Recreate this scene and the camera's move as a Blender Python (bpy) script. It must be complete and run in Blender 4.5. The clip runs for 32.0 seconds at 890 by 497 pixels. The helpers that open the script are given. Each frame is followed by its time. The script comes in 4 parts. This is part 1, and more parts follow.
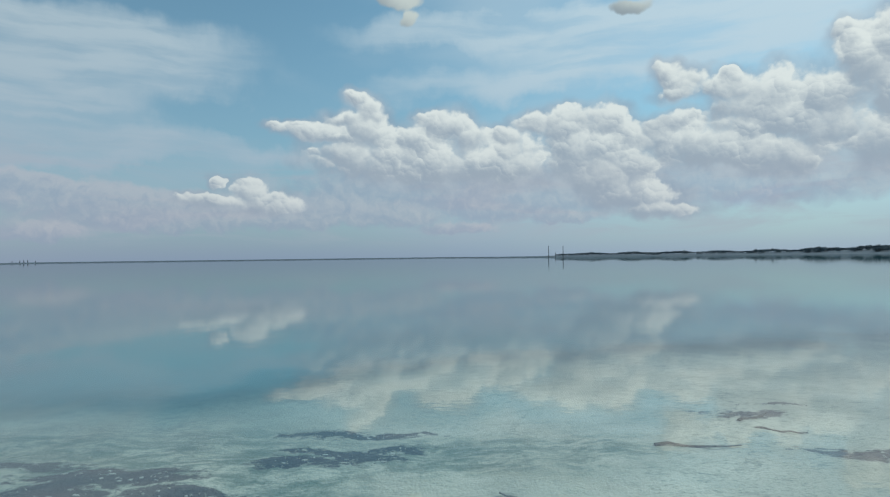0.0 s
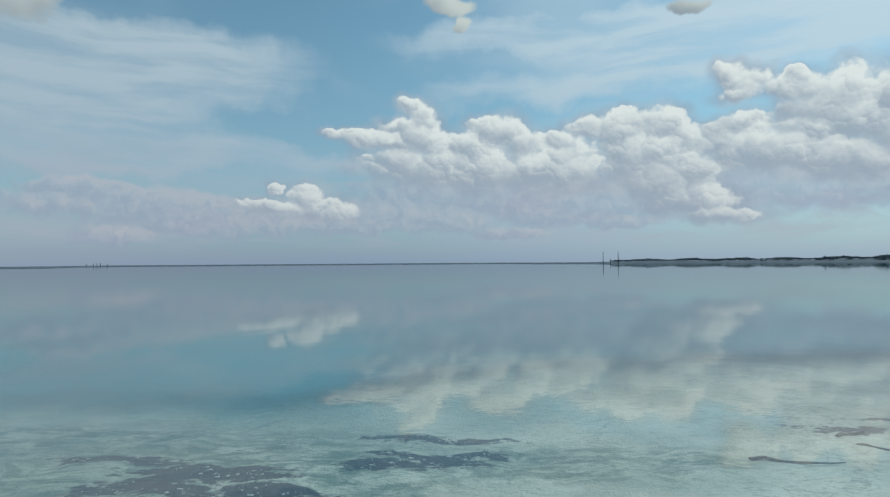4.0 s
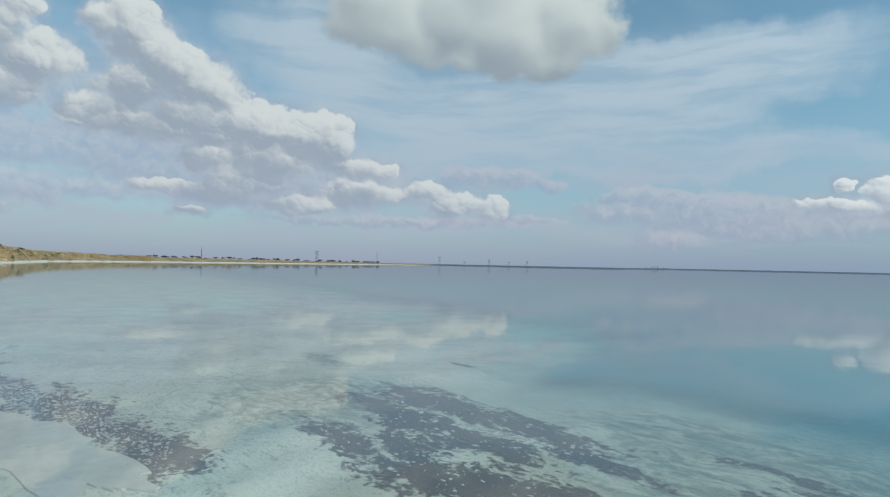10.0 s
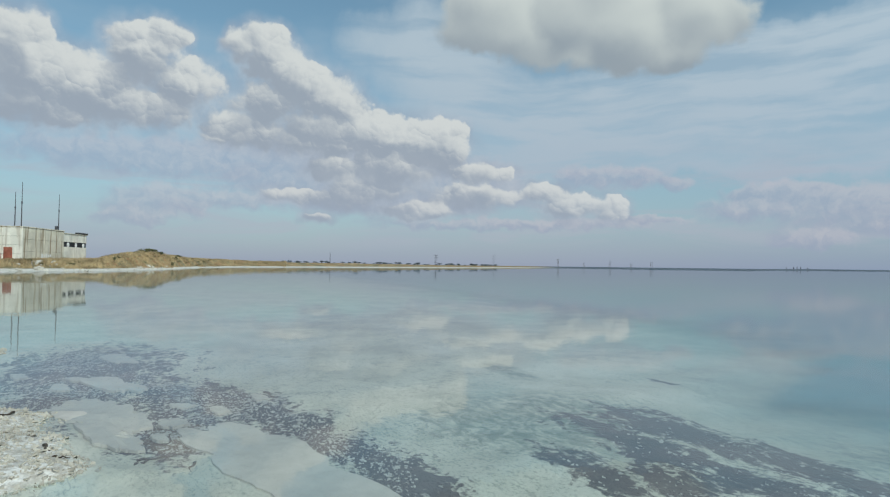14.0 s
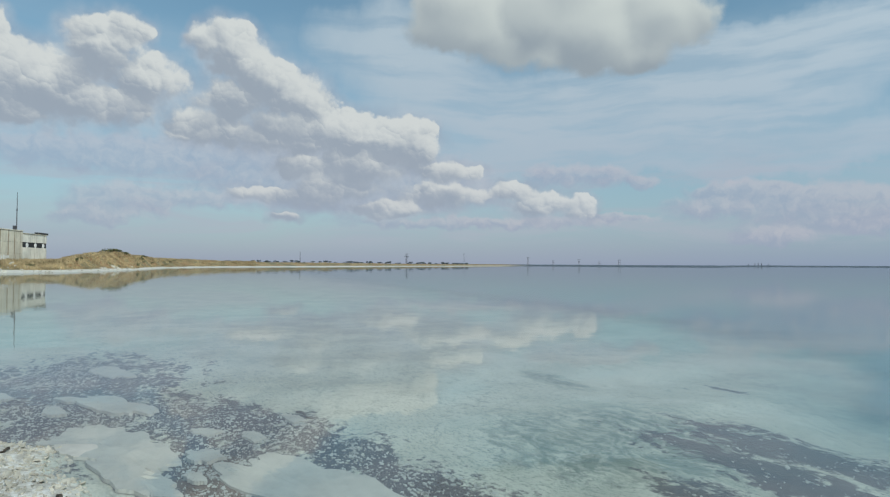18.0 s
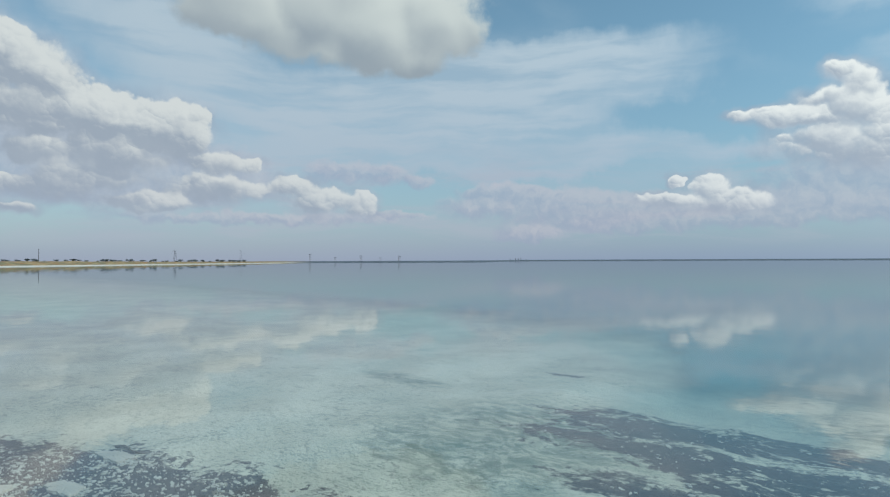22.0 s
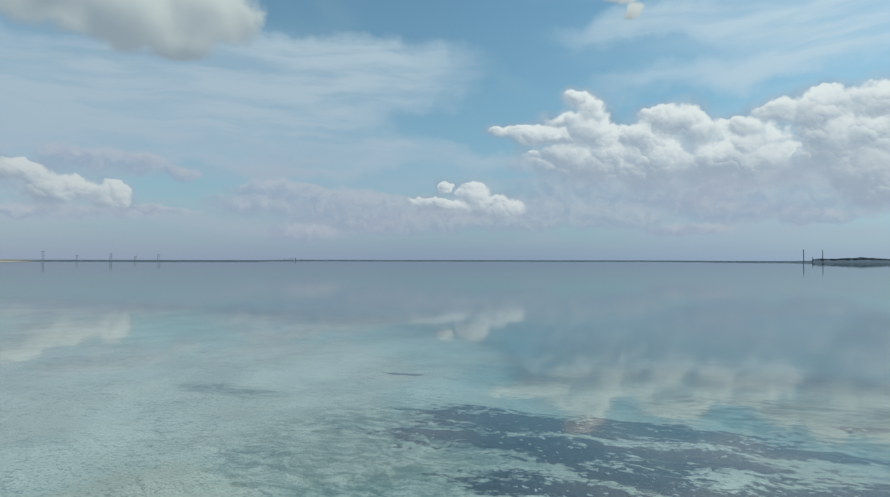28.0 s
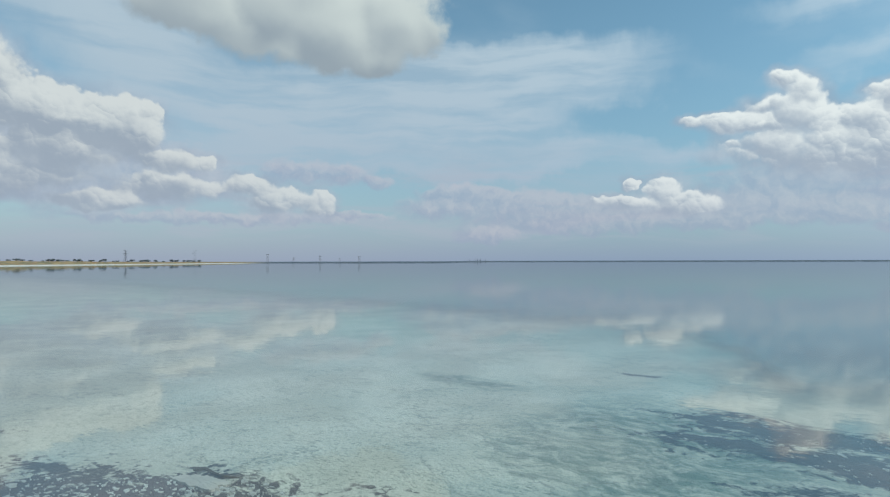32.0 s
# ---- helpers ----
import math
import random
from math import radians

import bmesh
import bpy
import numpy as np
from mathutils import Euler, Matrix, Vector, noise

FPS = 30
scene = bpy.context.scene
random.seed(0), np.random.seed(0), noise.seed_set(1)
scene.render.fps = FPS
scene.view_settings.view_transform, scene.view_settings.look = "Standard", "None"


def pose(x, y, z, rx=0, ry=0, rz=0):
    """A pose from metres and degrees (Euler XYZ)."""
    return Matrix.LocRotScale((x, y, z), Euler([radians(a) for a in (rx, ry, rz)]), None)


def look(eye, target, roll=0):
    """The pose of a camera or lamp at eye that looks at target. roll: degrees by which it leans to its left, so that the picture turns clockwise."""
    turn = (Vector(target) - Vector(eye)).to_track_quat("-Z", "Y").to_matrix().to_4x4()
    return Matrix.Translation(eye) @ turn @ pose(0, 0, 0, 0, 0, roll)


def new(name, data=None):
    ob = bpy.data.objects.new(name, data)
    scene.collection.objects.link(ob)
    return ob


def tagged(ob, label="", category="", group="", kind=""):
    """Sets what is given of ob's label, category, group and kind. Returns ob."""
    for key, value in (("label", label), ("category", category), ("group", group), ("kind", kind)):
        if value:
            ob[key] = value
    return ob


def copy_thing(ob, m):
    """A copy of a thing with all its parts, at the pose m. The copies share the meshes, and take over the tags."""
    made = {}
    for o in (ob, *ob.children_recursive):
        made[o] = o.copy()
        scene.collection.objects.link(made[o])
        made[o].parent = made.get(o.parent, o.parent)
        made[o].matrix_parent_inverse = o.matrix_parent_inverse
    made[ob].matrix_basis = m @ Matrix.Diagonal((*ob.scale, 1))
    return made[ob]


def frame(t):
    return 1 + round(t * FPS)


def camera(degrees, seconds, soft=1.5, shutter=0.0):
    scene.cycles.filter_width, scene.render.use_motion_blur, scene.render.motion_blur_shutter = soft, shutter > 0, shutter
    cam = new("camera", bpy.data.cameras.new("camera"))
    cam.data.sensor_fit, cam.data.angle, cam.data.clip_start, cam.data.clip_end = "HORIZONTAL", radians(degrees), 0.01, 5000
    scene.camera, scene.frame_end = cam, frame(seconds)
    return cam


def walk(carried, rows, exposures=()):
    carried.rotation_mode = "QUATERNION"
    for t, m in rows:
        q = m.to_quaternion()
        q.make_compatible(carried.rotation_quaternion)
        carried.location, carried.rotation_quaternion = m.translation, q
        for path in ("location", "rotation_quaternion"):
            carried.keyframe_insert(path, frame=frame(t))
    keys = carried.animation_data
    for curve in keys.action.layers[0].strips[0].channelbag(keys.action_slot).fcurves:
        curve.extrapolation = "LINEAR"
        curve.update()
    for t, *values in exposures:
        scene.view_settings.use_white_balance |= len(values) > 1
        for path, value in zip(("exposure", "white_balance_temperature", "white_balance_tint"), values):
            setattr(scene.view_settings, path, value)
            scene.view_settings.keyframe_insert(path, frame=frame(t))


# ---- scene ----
cam = camera(73.1, 32.0, soft=1.2)
PATH = [
    (0, pose(-0.000, 0.000, 1.580, 90.85, 0.75, -0.11)),
    (0.5, pose(-0.027, 0.006, 1.577, 90.96, 0.73, -0.04)),
    (1, pose(-0.042, 0.009, 1.587, 91.17, 0.61, 1.96)),
    (1.5, pose(-0.053, 0.013, 1.585, 91.13, 0.53, 3.50)),
    (2, pose(-0.065, -0.006, 1.590, 91.26, 0.30, 5.04)),
    (2.5, pose(-0.138, 0.010, 1.583, 91.27, 0.20, 5.19)),
    (3, pose(-0.243, -0.013, 1.603, 91.31, 0.21, 5.31)),
    (3.5, pose(-0.293, -0.010, 1.582, 91.34, 0.36, 5.29)),
    (5.5, pose(-0.222, -0.061, 1.594, 91.70, 0.19, 3.00)),
    (6, pose(-0.172, -0.084, 1.609, 91.75, 0.03, 5.52)),
    (6.5, pose(-0.257, -0.042, 1.595, 91.71, -0.11, 13.42)),
    (7, pose(-0.305, -0.074, 1.598, 91.81, -0.58, 19.77)),
    (7.5, pose(-0.470, -0.086, 1.606, 91.74, -0.47, 20.43)),
    (8, pose(-0.623, -0.183, 1.590, 91.73, -0.59, 22.36)),
    (8.5, pose(-0.765, -0.111, 1.594, 91.55, -0.73, 31.57)),
    (9, pose(-0.937, -0.090, 1.577, 91.53, -0.99, 41.80)),
    (9.5, pose(-1.025, -0.156, 1.566, 91.59, -1.27, 53.04)),
    (10, pose(-1.115, -0.242, 1.584, 91.49, -1.21, 54.17)),
    (10.5, pose(-1.178, -0.343, 1.590, 91.71, -1.10, 54.22)),
    (11, pose(-1.288, -0.403, 1.582, 91.49, -1.09, 57.54)),
    (11.5, pose(-1.433, -0.445, 1.597, 91.45, -0.95, 58.20)),
    (12, pose(-1.562, -0.535, 1.600, 91.46, -1.09, 58.39)),
    (12.5, pose(-1.768, -0.678, 1.594, 91.46, -1.17, 61.55)),
    (13, pose(-1.896, -0.810, 1.616, 91.58, -0.94, 61.68)),
    (13.5, pose(-2.081, -0.897, 1.612, 91.47, -0.86, 64.93)),
    (14, pose(-2.207, -0.940, 1.637, 91.58, -0.70, 65.25)),
    (14.5, pose(-2.318, -0.996, 1.639, 91.60, -0.65, 66.34)),
    (16.5, pose(-2.965, -1.176, 1.633, 91.45, -0.30, 66.75)),
    (17, pose(-3.172, -1.251, 1.623, 91.55, -0.64, 66.78)),
    (17.5, pose(-3.365, -1.365, 1.639, 91.48, -0.37, 62.60)),
    (18, pose(-3.521, -1.465, 1.636, 91.47, -0.33, 62.38)),
    (18.5, pose(-3.677, -1.540, 1.639, 91.38, -0.24, 62.46)),
    (19, pose(-3.806, -1.595, 1.646, 91.45, -0.32, 62.48)),
    (19.5, pose(-3.959, -1.746, 1.639, 91.50, -0.53, 62.55)),
    (20, pose(-4.094, -1.821, 1.636, 91.40, -0.21, 61.28)),
    (20.5, pose(-4.259, -1.859, 1.615, 91.18, -0.02, 61.36)),
    (21, pose(-4.416, -1.842, 1.615, 91.23, 0.03, 61.37)),
    (21.5, pose(-4.470, -1.825, 1.617, 91.35, -0.14, 55.78)),
    (22, pose(-4.639, -1.820, 1.584, 91.15, 0.23, 41.75)),
    (22.5, pose(-4.714, -1.850, 1.564, 91.09, 0.60, 31.81)),
    (23, pose(-4.739, -1.718, 1.529, 90.84, 0.80, 17.69)),
    (23.5, pose(-4.829, -1.652, 1.508, 90.84, 0.90, 3.29)),
    (24, pose(-4.935, -1.674, 1.499, 90.93, 0.70, 1.68)),
    (24.5, pose(-5.032, -1.714, 1.497, 90.99, 0.59, 1.74)),
    (25, pose(-5.148, -1.759, 1.481, 91.00, 0.58, 1.80)),
    (25.5, pose(-5.219, -1.819, 1.489, 91.04, 0.65, 5.66)),
    (26, pose(-5.271, -1.870, 1.486, 90.91, 0.58, 11.48)),
    (26.5, pose(-5.297, -1.883, 1.495, 91.04, 0.41, 17.38)),
    (28.5, pose(-5.840, -1.854, 1.511, 91.11, -0.08, 20.65)),
    (29, pose(-5.994, -1.823, 1.496, 91.05, 0.11, 20.72)),
    (29.5, pose(-6.041, -1.853, 1.509, 91.10, 0.29, 20.83)),
    (30, pose(-6.075, -1.890, 1.487, 91.17, 0.15, 20.86)),
    (30.5, pose(-6.124, -1.941, 1.467, 91.10, 0.29, 20.99)),
    (31, pose(-6.195, -1.990, 1.453, 91.12, 0.22, 27.56)),
    (31.5, pose(-6.208, -2.000, 1.441, 91.11, 0.22, 34.86)),
    (32, pose(-6.297, -2.106, 1.441, 91.22, 0.12, 37.86)),
]
EXPOSURES = [
    (0.0, -0.22, 6250, 2), (7.0, -0.20, 6250, 2), (9.0, -0.09, 6200, 3), (12.0, -0.12, 6400, 6), (21.0, -0.11, 6400, 6), (23.0, -0.02, 6200, 3), (24.0, -0.23, 6200, 2), (25.5, -0.27, 6100, 3), (29.0, -0.12, 6200, 2), (32.0, -0.06, 6250, 4),
]
walk(cam, PATH, EXPOSURES)


# ---- node helpers ----
def put(tree, socket, value):
    if isinstance(value, bpy.types.NodeSocket):
        tree.links.new(value, socket)
    else:
        socket.default_value = value


def fmath(tree, op, a, b=0.0, c=0.0, clamp=False):
    n = tree.nodes.new("ShaderNodeMath")
    n.operation, n.use_clamp = op, clamp
    for sock, v in zip(n.inputs, (a, b, c)):
        put(tree, sock, v)
    return n.outputs[0]


def vmath(tree, op, a, b=(0, 0, 0), c=(0, 0, 0)):
    n = tree.nodes.new("ShaderNodeVectorMath")
    n.operation = op
    for sock, v in zip(n.inputs, (a, b, c)):
        put(tree, sock, v)
    return n.outputs["Value"] if op in ("LENGTH", "DOT_PRODUCT") else n.outputs["Vector"]


def remap(tree, v, lo, hi, to_lo=0.0, to_hi=1.0, smooth=True):
    n = tree.nodes.new("ShaderNodeMapRange")
    n.interpolation_type = "SMOOTHSTEP" if smooth else "LINEAR"
    for sock, x in zip(n.inputs, (v, lo, hi, to_lo, to_hi)):
        put(tree, sock, x)
    return n.outputs[0]


def mixc(tree, fac, a, b, blend="MIX"):
    n = tree.nodes.new("ShaderNodeMix")
    n.data_type, n.blend_type = "RGBA", blend
    put(tree, n.inputs[0], fac)
    for sock, v in ((n.inputs[6], a), (n.inputs[7], b)):
        put(tree, sock, v if isinstance(v, bpy.types.NodeSocket) else (*v, 1.0))
    return n.outputs[2]


def noise_tex(tree, vec, scale, detail=3.0, rough=0.5, distort=0.0, color=False):
    n = tree.nodes.new("ShaderNodeTexNoise")
    put(tree, n.inputs["Vector"], vec)
    n.inputs["Scale"].default_value, n.inputs["Detail"].default_value = scale, detail
    n.inputs["Roughness"].default_value, n.inputs["Distortion"].default_value = rough, distort
    return n.outputs["Color"] if color else n.outputs["Fac"]


def lumps(tree, vec, items, soft=0.25, grow=1.0):
    """Smooth union of ellipses (centre x, centre y, half width, half height): 1 at a centre, 0 at the rim."""
    best = None
    for cx, cy, rx, ry in items:
        rx, ry = rx * grow, ry * grow
        q = vmath(tree, "MULTIPLY_ADD", vec, (1 / rx, 1 / ry, 0), (-cx / rx, -cy / ry, 0))
        r = vmath(tree, "LENGTH", q)
        best = r if best is None else fmath(tree, "SMOOTH_MIN", best, r, soft)
    return fmath(tree, "SUBTRACT", 1.0, best)


# ---- sky: clouds by azimuth (left of north positive), elevation, half width and half height, in degrees ----
TOWER = [(84.7, 19.1, 0.97, 1.21), (82.2, 19.3, 2.1, 1.69), (80.6, 17.3, 3.05, 1.84), (78.3, 15.5, 3.36, 1.89), (75.4, 14.7, 2.22, 1.62), (82.3, 14.2, 2.49, 1.48), (84.0, 11.9, 3.22, 1.19), (77.4, 11.8, 5.45, 1.64), (71.0, 12.0, 4.2, 1.88), (66.7, 11.2, 3.15, 1.89), (65.2, 12.3, 1.52, 1.26), (70.5, 8.9, 3.77, 1.49), (62.3, 8.7, 2.71, 0.85)]
FOOT = [(76.1, 8.7, 2.2, 1.05), (72.0, 7.3, 3.64, 1.28), (79.4, 6.2, 2.45, 0.68), (62.6, 6.5, 3.9, 1.07), (67.7, 5.1, 3.25, 0.75), (77.4, 4.2, 1.3, 0.42), (74.7, 6.1, 2.64, 0.96), (53.7, 5.8, 2.5, 1.21), (49.9, 5.4, 1.51, 1.04), (56.1, 7.0, 1.8, 0.74), (85.2, 11.2, 1.92, 0.79)]
HEAP = [(101.2, 16.7, 2.22, 2.12), (100.0, 14.4, 2.95, 2.11), (96.5, 14.1, 3.59, 2.42), (92.4, 16.8, 2.51, 2.46), (90.5, 19.2, 1.43, 1.07), (93.3, 18.5, 1.19, 0.96), (88.6, 15.2, 2.3, 1.97), (94.5, 12.8, 6.23, 1.36), (100.0, 11.8, 4.06, 1.12), (104.2, 14.0, 2.98, 2.41), (106.1, 11.6, 2.81, 1.59)]
BANK_TOPS = [(8.3, 14.8, 1.19, 0.72), (6.7, 13.7, 1.41, 1.03), (9.3, 13.0, 1.73, 0.78), (7.1, 11.6, 2.61, 1.36), (1.1, 12.6, 1.41, 1.04), (-0.8, 12.5, 2.05, 1.3), (-2.6, 11.2, 1.5, 1.04), (2.2, 11.0, 2.49, 1.26), (-6.1, 11.3, 1.47, 0.77), (-8.7, 12.4, 1.75, 0.91), (-11.2, 12.1, 2.01, 1.3), (-13.5, 12.4, 2.15, 1.33), (-15.7, 12.6, 1.57, 1.27), (-17.3, 11.1, 1.54, 1.07), (-19.8, 11.3, 1.26, 0.76), (-22.0, 11.6, 2.07, 0.93), (-25.6, 11.4, 2.22, 0.99), (-27.1, 10.7, 1.4, 0.98)]
BANK_BODY = [(14.1, 12.2, 2.02, 0.52), (11.4, 11.7, 2.58, 0.78), (-13.7, 9.5, 4.29, 2.11), (-4.5, 9.0, 5.69, 1.89), (3.0, 8.8, 5.3, 1.7), (9.3, 9.5, 3.56, 1.16), (-20.7, 10.0, 2.56, 1.33), (-23.8, 9.2, 3.26, 1.68), (-14.6, 7.0, 2.79, 1.62), (-18.0, 5.4, 3.13, 1.09), (-19.9, 4.0, 3.3, 0.54), (-16.8, 7.9, 3.18, 1.59), (-27.4, 8.5, 3.02, 1.44), (-30.5, 7.7, 1.8, 1.22)]
ARM = [(-32.6, 12.8, 2.3, 2.0), (-33.2, 9.6, 2.8, 1.8), (-20.5, 16.0, 1.15, 0.82), (-22.1, 14.9, 1.9, 1.0), (-21.2, 14.0, 1.49, 0.65), (-26.0, 15.1, 0.8, 0.61), (-25.4, 14.2, 1.95, 0.98), (-27.8, 13.4, 2.23, 1.39), (-30.0, 13.8, 1.61, 1.52), (-29.6, 11.4, 2.21, 1.94), (-26.3, 12.3, 2.31, 0.98), (-34.6, 17.0, 1.13, 1.05), (-35.3, 14.8, 1.91, 2.04), (-37.5, 15.9, 1.96, 2.34), (-37.1, 12.4, 2.64, 2.43), (-37.4, 8.7, 2.94, 2.47)]
PUFFS = [(20.6, 7.0, 0.76, 0.62), (17.8, 6.3, 1.7, 1.0), (15.3, 5.1, 2.21, 0.85), (20.2, 5.2, 2.22, 0.62), (22.7, 5.5, 1.38, 0.46)]
SCRAPS = [(4.0, 23.3, 2.4, 0.7), (2.7, 21.9, 0.82, 0.66), (-17.8, 21.7, 2.04, 0.61), (5.1, 23.7, 1.64, 0.65)]
GREY = [(60.3, 22.6, 5.15, 2.44), (53.9, 20.9, 7.85, 2.93), (47.7, 19.9, 6.45, 2.42), (44.3, 17.9, 2.29, 1.21), (41.5, 20.7, 3.58, 2.3), (48.7, 23.8, 10.99, 2.67), (61.9, 21.1, 3.27, 1.34), (63.3, 23.8, 2.3, 1.39), (51.3, 27.1, 11.26, 2.57)]
SKIRT = [(79.0, 10.0, 8.0, 2.0), (66.0, 8.5, 6.0, 1.6), (2.0, 6.6, 10.0, 1.7), (-9.0, 5.8, 8.0, 1.7), (-21.0, 6.4, 9.0, 1.7), (-31.0, 6.0, 7.0, 1.5), (25.0, 4.4, 9.0, 1.3), (72.0, 7.0, 12.0, 1.8), (92.0, 9.0, 9.0, 1.4)]
LOW = [(36.8, 6.4, 2.75, 0.59), (33.3, 6.1, 3.79, 0.62), (28.1, 5.3, 3.68, 0.74), (33.7, 2.5, 2.42, 0.76), (38.0, 5.1, 3.44, 0.82), (9.3, 4.9, 4.31, 1.08), (4.2, 3.9, 3.79, 0.86), (-1.5, 2.7, 3.1, 0.48), (-4.4, 4.5, 3.06, 0.96), (-11.6, 3.7, 2.89, 0.52), (13.8, 3.7, 4.76, 0.85), (25.0, 3.4, 5.26, 0.71), (90.4, 5.3, 4.0, 1.17), (92.6, 3.9, 2.57, 0.67), (51.7, 8.3, 2.57, 0.88), (47.6, 8.2, 2.17, 0.76), (44.3, 7.5, 1.14, 0.5), (36.5, 6.5, 2.5, 0.66), (31.0, 5.5, 2.15, 0.98), (33.8, 2.4, 2.17, 0.55), (85.3, 5.7, 3.83, 0.61), (59.0, 3.9, 10.6, 0.48), (46.2, 4.4, 2.91, 0.31)]
VEIL = [(-24.0, 18.6, 11.0, 2.6), (-31.0, 20.5, 8.0, 3.0), (32.6, 16.7, 11.04, 2.09), (26.3, 15.2, 5.06, 1.18), (46.6, 13.8, 13.8, 2.16), (37.9, 11.6, 5.94, 1.05), (56.2, 15.0, 9.15, 2.48), (41.2, 17.8, 7.06, 1.5), (49.8, 10.3, 10.56, 1.05), (33.0, 8.5, 11.53, 0.74), (66.9, 19.0, 5.38, 2.67), (39.5, 14.7, 5.93, 1.69), (31.9, 16.7, 7.37, 1.62), (26.0, 14.8, 5.22, 1.24), (37.2, 12.0, 5.85, 0.97), (-10.8, 15.8, 11.49, 1.27), (-6.7, 20.4, 10.37, 1.42), (22.6, 9.9, 7.39, 0.71), (-28.4, 5.7, 4.54, 0.54)]

SUN_AZ, SUN_EL = -75.0, 42.0   # the sun stands to the right of north
TO_SUN = (-0.45, 0.89, 0.0)    # the way towards it over the dome


def noise2(tree, vec, scale, detail=3.0, rough=0.5, distort=0.0, color=False):
    out = noise_tex(tree, vec, scale, detail, rough, distort, color)
    out.node.noise_dimensions = "2D"
    return out


def billow(tree, vec, scale, smooth):
    """Rounded knobs: how far from a knob's middle, and how far it leans to the sun."""
    n = tree.nodes.new("ShaderNodeTexVoronoi")
    n.voronoi_dimensions, n.feature = "2D", "SMOOTH_F1"
    put(tree, n.inputs["Vector"], vec)
    n.inputs["Scale"].default_value, n.inputs["Smoothness"].default_value = scale, smooth
    lean = vmath(tree, "DOT_PRODUCT", vmath(tree, "SUBTRACT", vec, n.outputs["Position"]), tuple(v * scale for v in TO_SUN))
    return n.outputs["Distance"], lean


def heap(tree, vec, items, k=3.0, grow=1.0):
    """Merged round lumps: 1 at a middle, 0 at the rim; and the lean of their faces to the sun."""
    total = lean = None
    for cx, cy, rx, ry in items:
        rx, ry = rx * grow, ry * grow
        q = vmath(tree, "MULTIPLY_ADD", vec, (1 / rx, 1 / ry, 0), (-cx / rx, -cy / ry, 0))
        w = fmath(tree, "EXPONENT", fmath(tree, "MULTIPLY_ADD", vmath(tree, "DOT_PRODUCT", q, q), -k, k))
        l = vmath(tree, "DOT_PRODUCT", q, TO_SUN)
        total = fmath(tree, "ADD", total, w) if total else w
        lean = fmath(tree, "MULTIPLY_ADD", w, l, lean) if lean else fmath(tree, "MULTIPLY", w, l)
    total = fmath(tree, "MAXIMUM", total, 1e-6)
    return fmath(tree, "DIVIDE", fmath(tree, "LOGARITHM", total, 2.71828), k), fmath(tree, "DIVIDE", lean, total)


field = bpy.data.node_groups.new("cloud_field", "ShaderNodeTree")
field.interface.new_socket("Vector", in_out="INPUT", socket_type="NodeSocketVector")
field.interface.new_socket("Mass", in_out="OUTPUT", socket_type="NodeSocketFloat")
field.interface.new_socket("Lean", in_out="OUTPUT", socket_type="NodeSocketFloat")
gin, gout = field.nodes.new("NodeGroupInput"), field.nodes.new("NodeGroupOutput")
for sock, v in zip(gout.inputs, heap(field, gin.outputs[0], TOWER + FOOT + HEAP + BANK_TOPS + BANK_BODY + ARM + PUFFS, 3.0, 1.1)):
    field.links.new(v, sock)

world = bpy.data.worlds.new("world")
world.use_nodes = True
scene.world = world
wt = world.node_tree
wt.nodes.clear()
tc = wt.nodes.new("ShaderNodeTexCoord")
sep = wt.nodes.new("ShaderNodeSeparateXYZ")
wt.links.new(tc.outputs["Generated"], sep.inputs[0])
sx, sy, sz = sep.outputs
azim = fmath(wt, "MULTIPLY", fmath(wt, "ARCTAN2", fmath(wt, "MULTIPLY", sx, -1.0), sy), 57.2958)
elev = fmath(wt, "MULTIPLY", fmath(wt, "ARCSINE", sz), 57.2958)
comb = wt.nodes.new("ShaderNodeCombineXYZ")
wt.links.new(azim, comb.inputs[0])
wt.links.new(elev, comb.inputs[1])
sp = comb.outputs[0]


def cloud_at(vec):
    g = wt.nodes.new("ShaderNodeGroup")
    g.node_tree = field
    put(wt, g.inputs[0], vec)
    return g.outputs[0], g.outputs[1]


def jitter(scale, amount, detail=3.0):
    n = vmath(wt, "SUBTRACT", noise2(wt, sp, scale, detail, 0.55, color=True), (0.5, 0.5, 0.5))
    return vmath(wt, "MULTIPLY_ADD", n, (amount, amount * 0.7, 0.0), sp)


sky = wt.nodes.new("ShaderNodeTexSky")
sky.sky_type, sky.sun_disc = "NISHITA", False
sky.sun_elevation, sky.sun_rotation = radians(SUN_EL), radians(-SUN_AZ)
sky.air_density, sky.dust_density, sky.ozone_density = 1.0, 0.6, 1.5
base = mixc(wt, 1.0, sky.outputs[0], (0.110, 0.147, 0.131), "MULTIPLY")

# thin high veil, combed into fibres, with one broad band
veil_p = vmath(wt, "MULTIPLY", sp, (0.035, 0.11, 0.0))
veil_n = noise2(wt, veil_p, 1.0, 5.0, 0.5, 0.2)
band_w = jitter(0.07, 14.0, 6.0)
band = remap(wt, heap(wt, band_w, VEIL, 1.0, 1.2)[0], -1.1, 1.3, 0.0, 0.86)
comb_p = vmath(wt, "MULTIPLY", vmath(wt, "MULTIPLY_ADD", sp, (1.0, 1.0, 0.0), vmath(wt, "MULTIPLY", band_w, (0.35, 0.35, 0.0))), (0.06, 0.42, 0.0))
fibre = noise2(wt, comb_p, 1.0, 4.0, 0.5, 0.1)
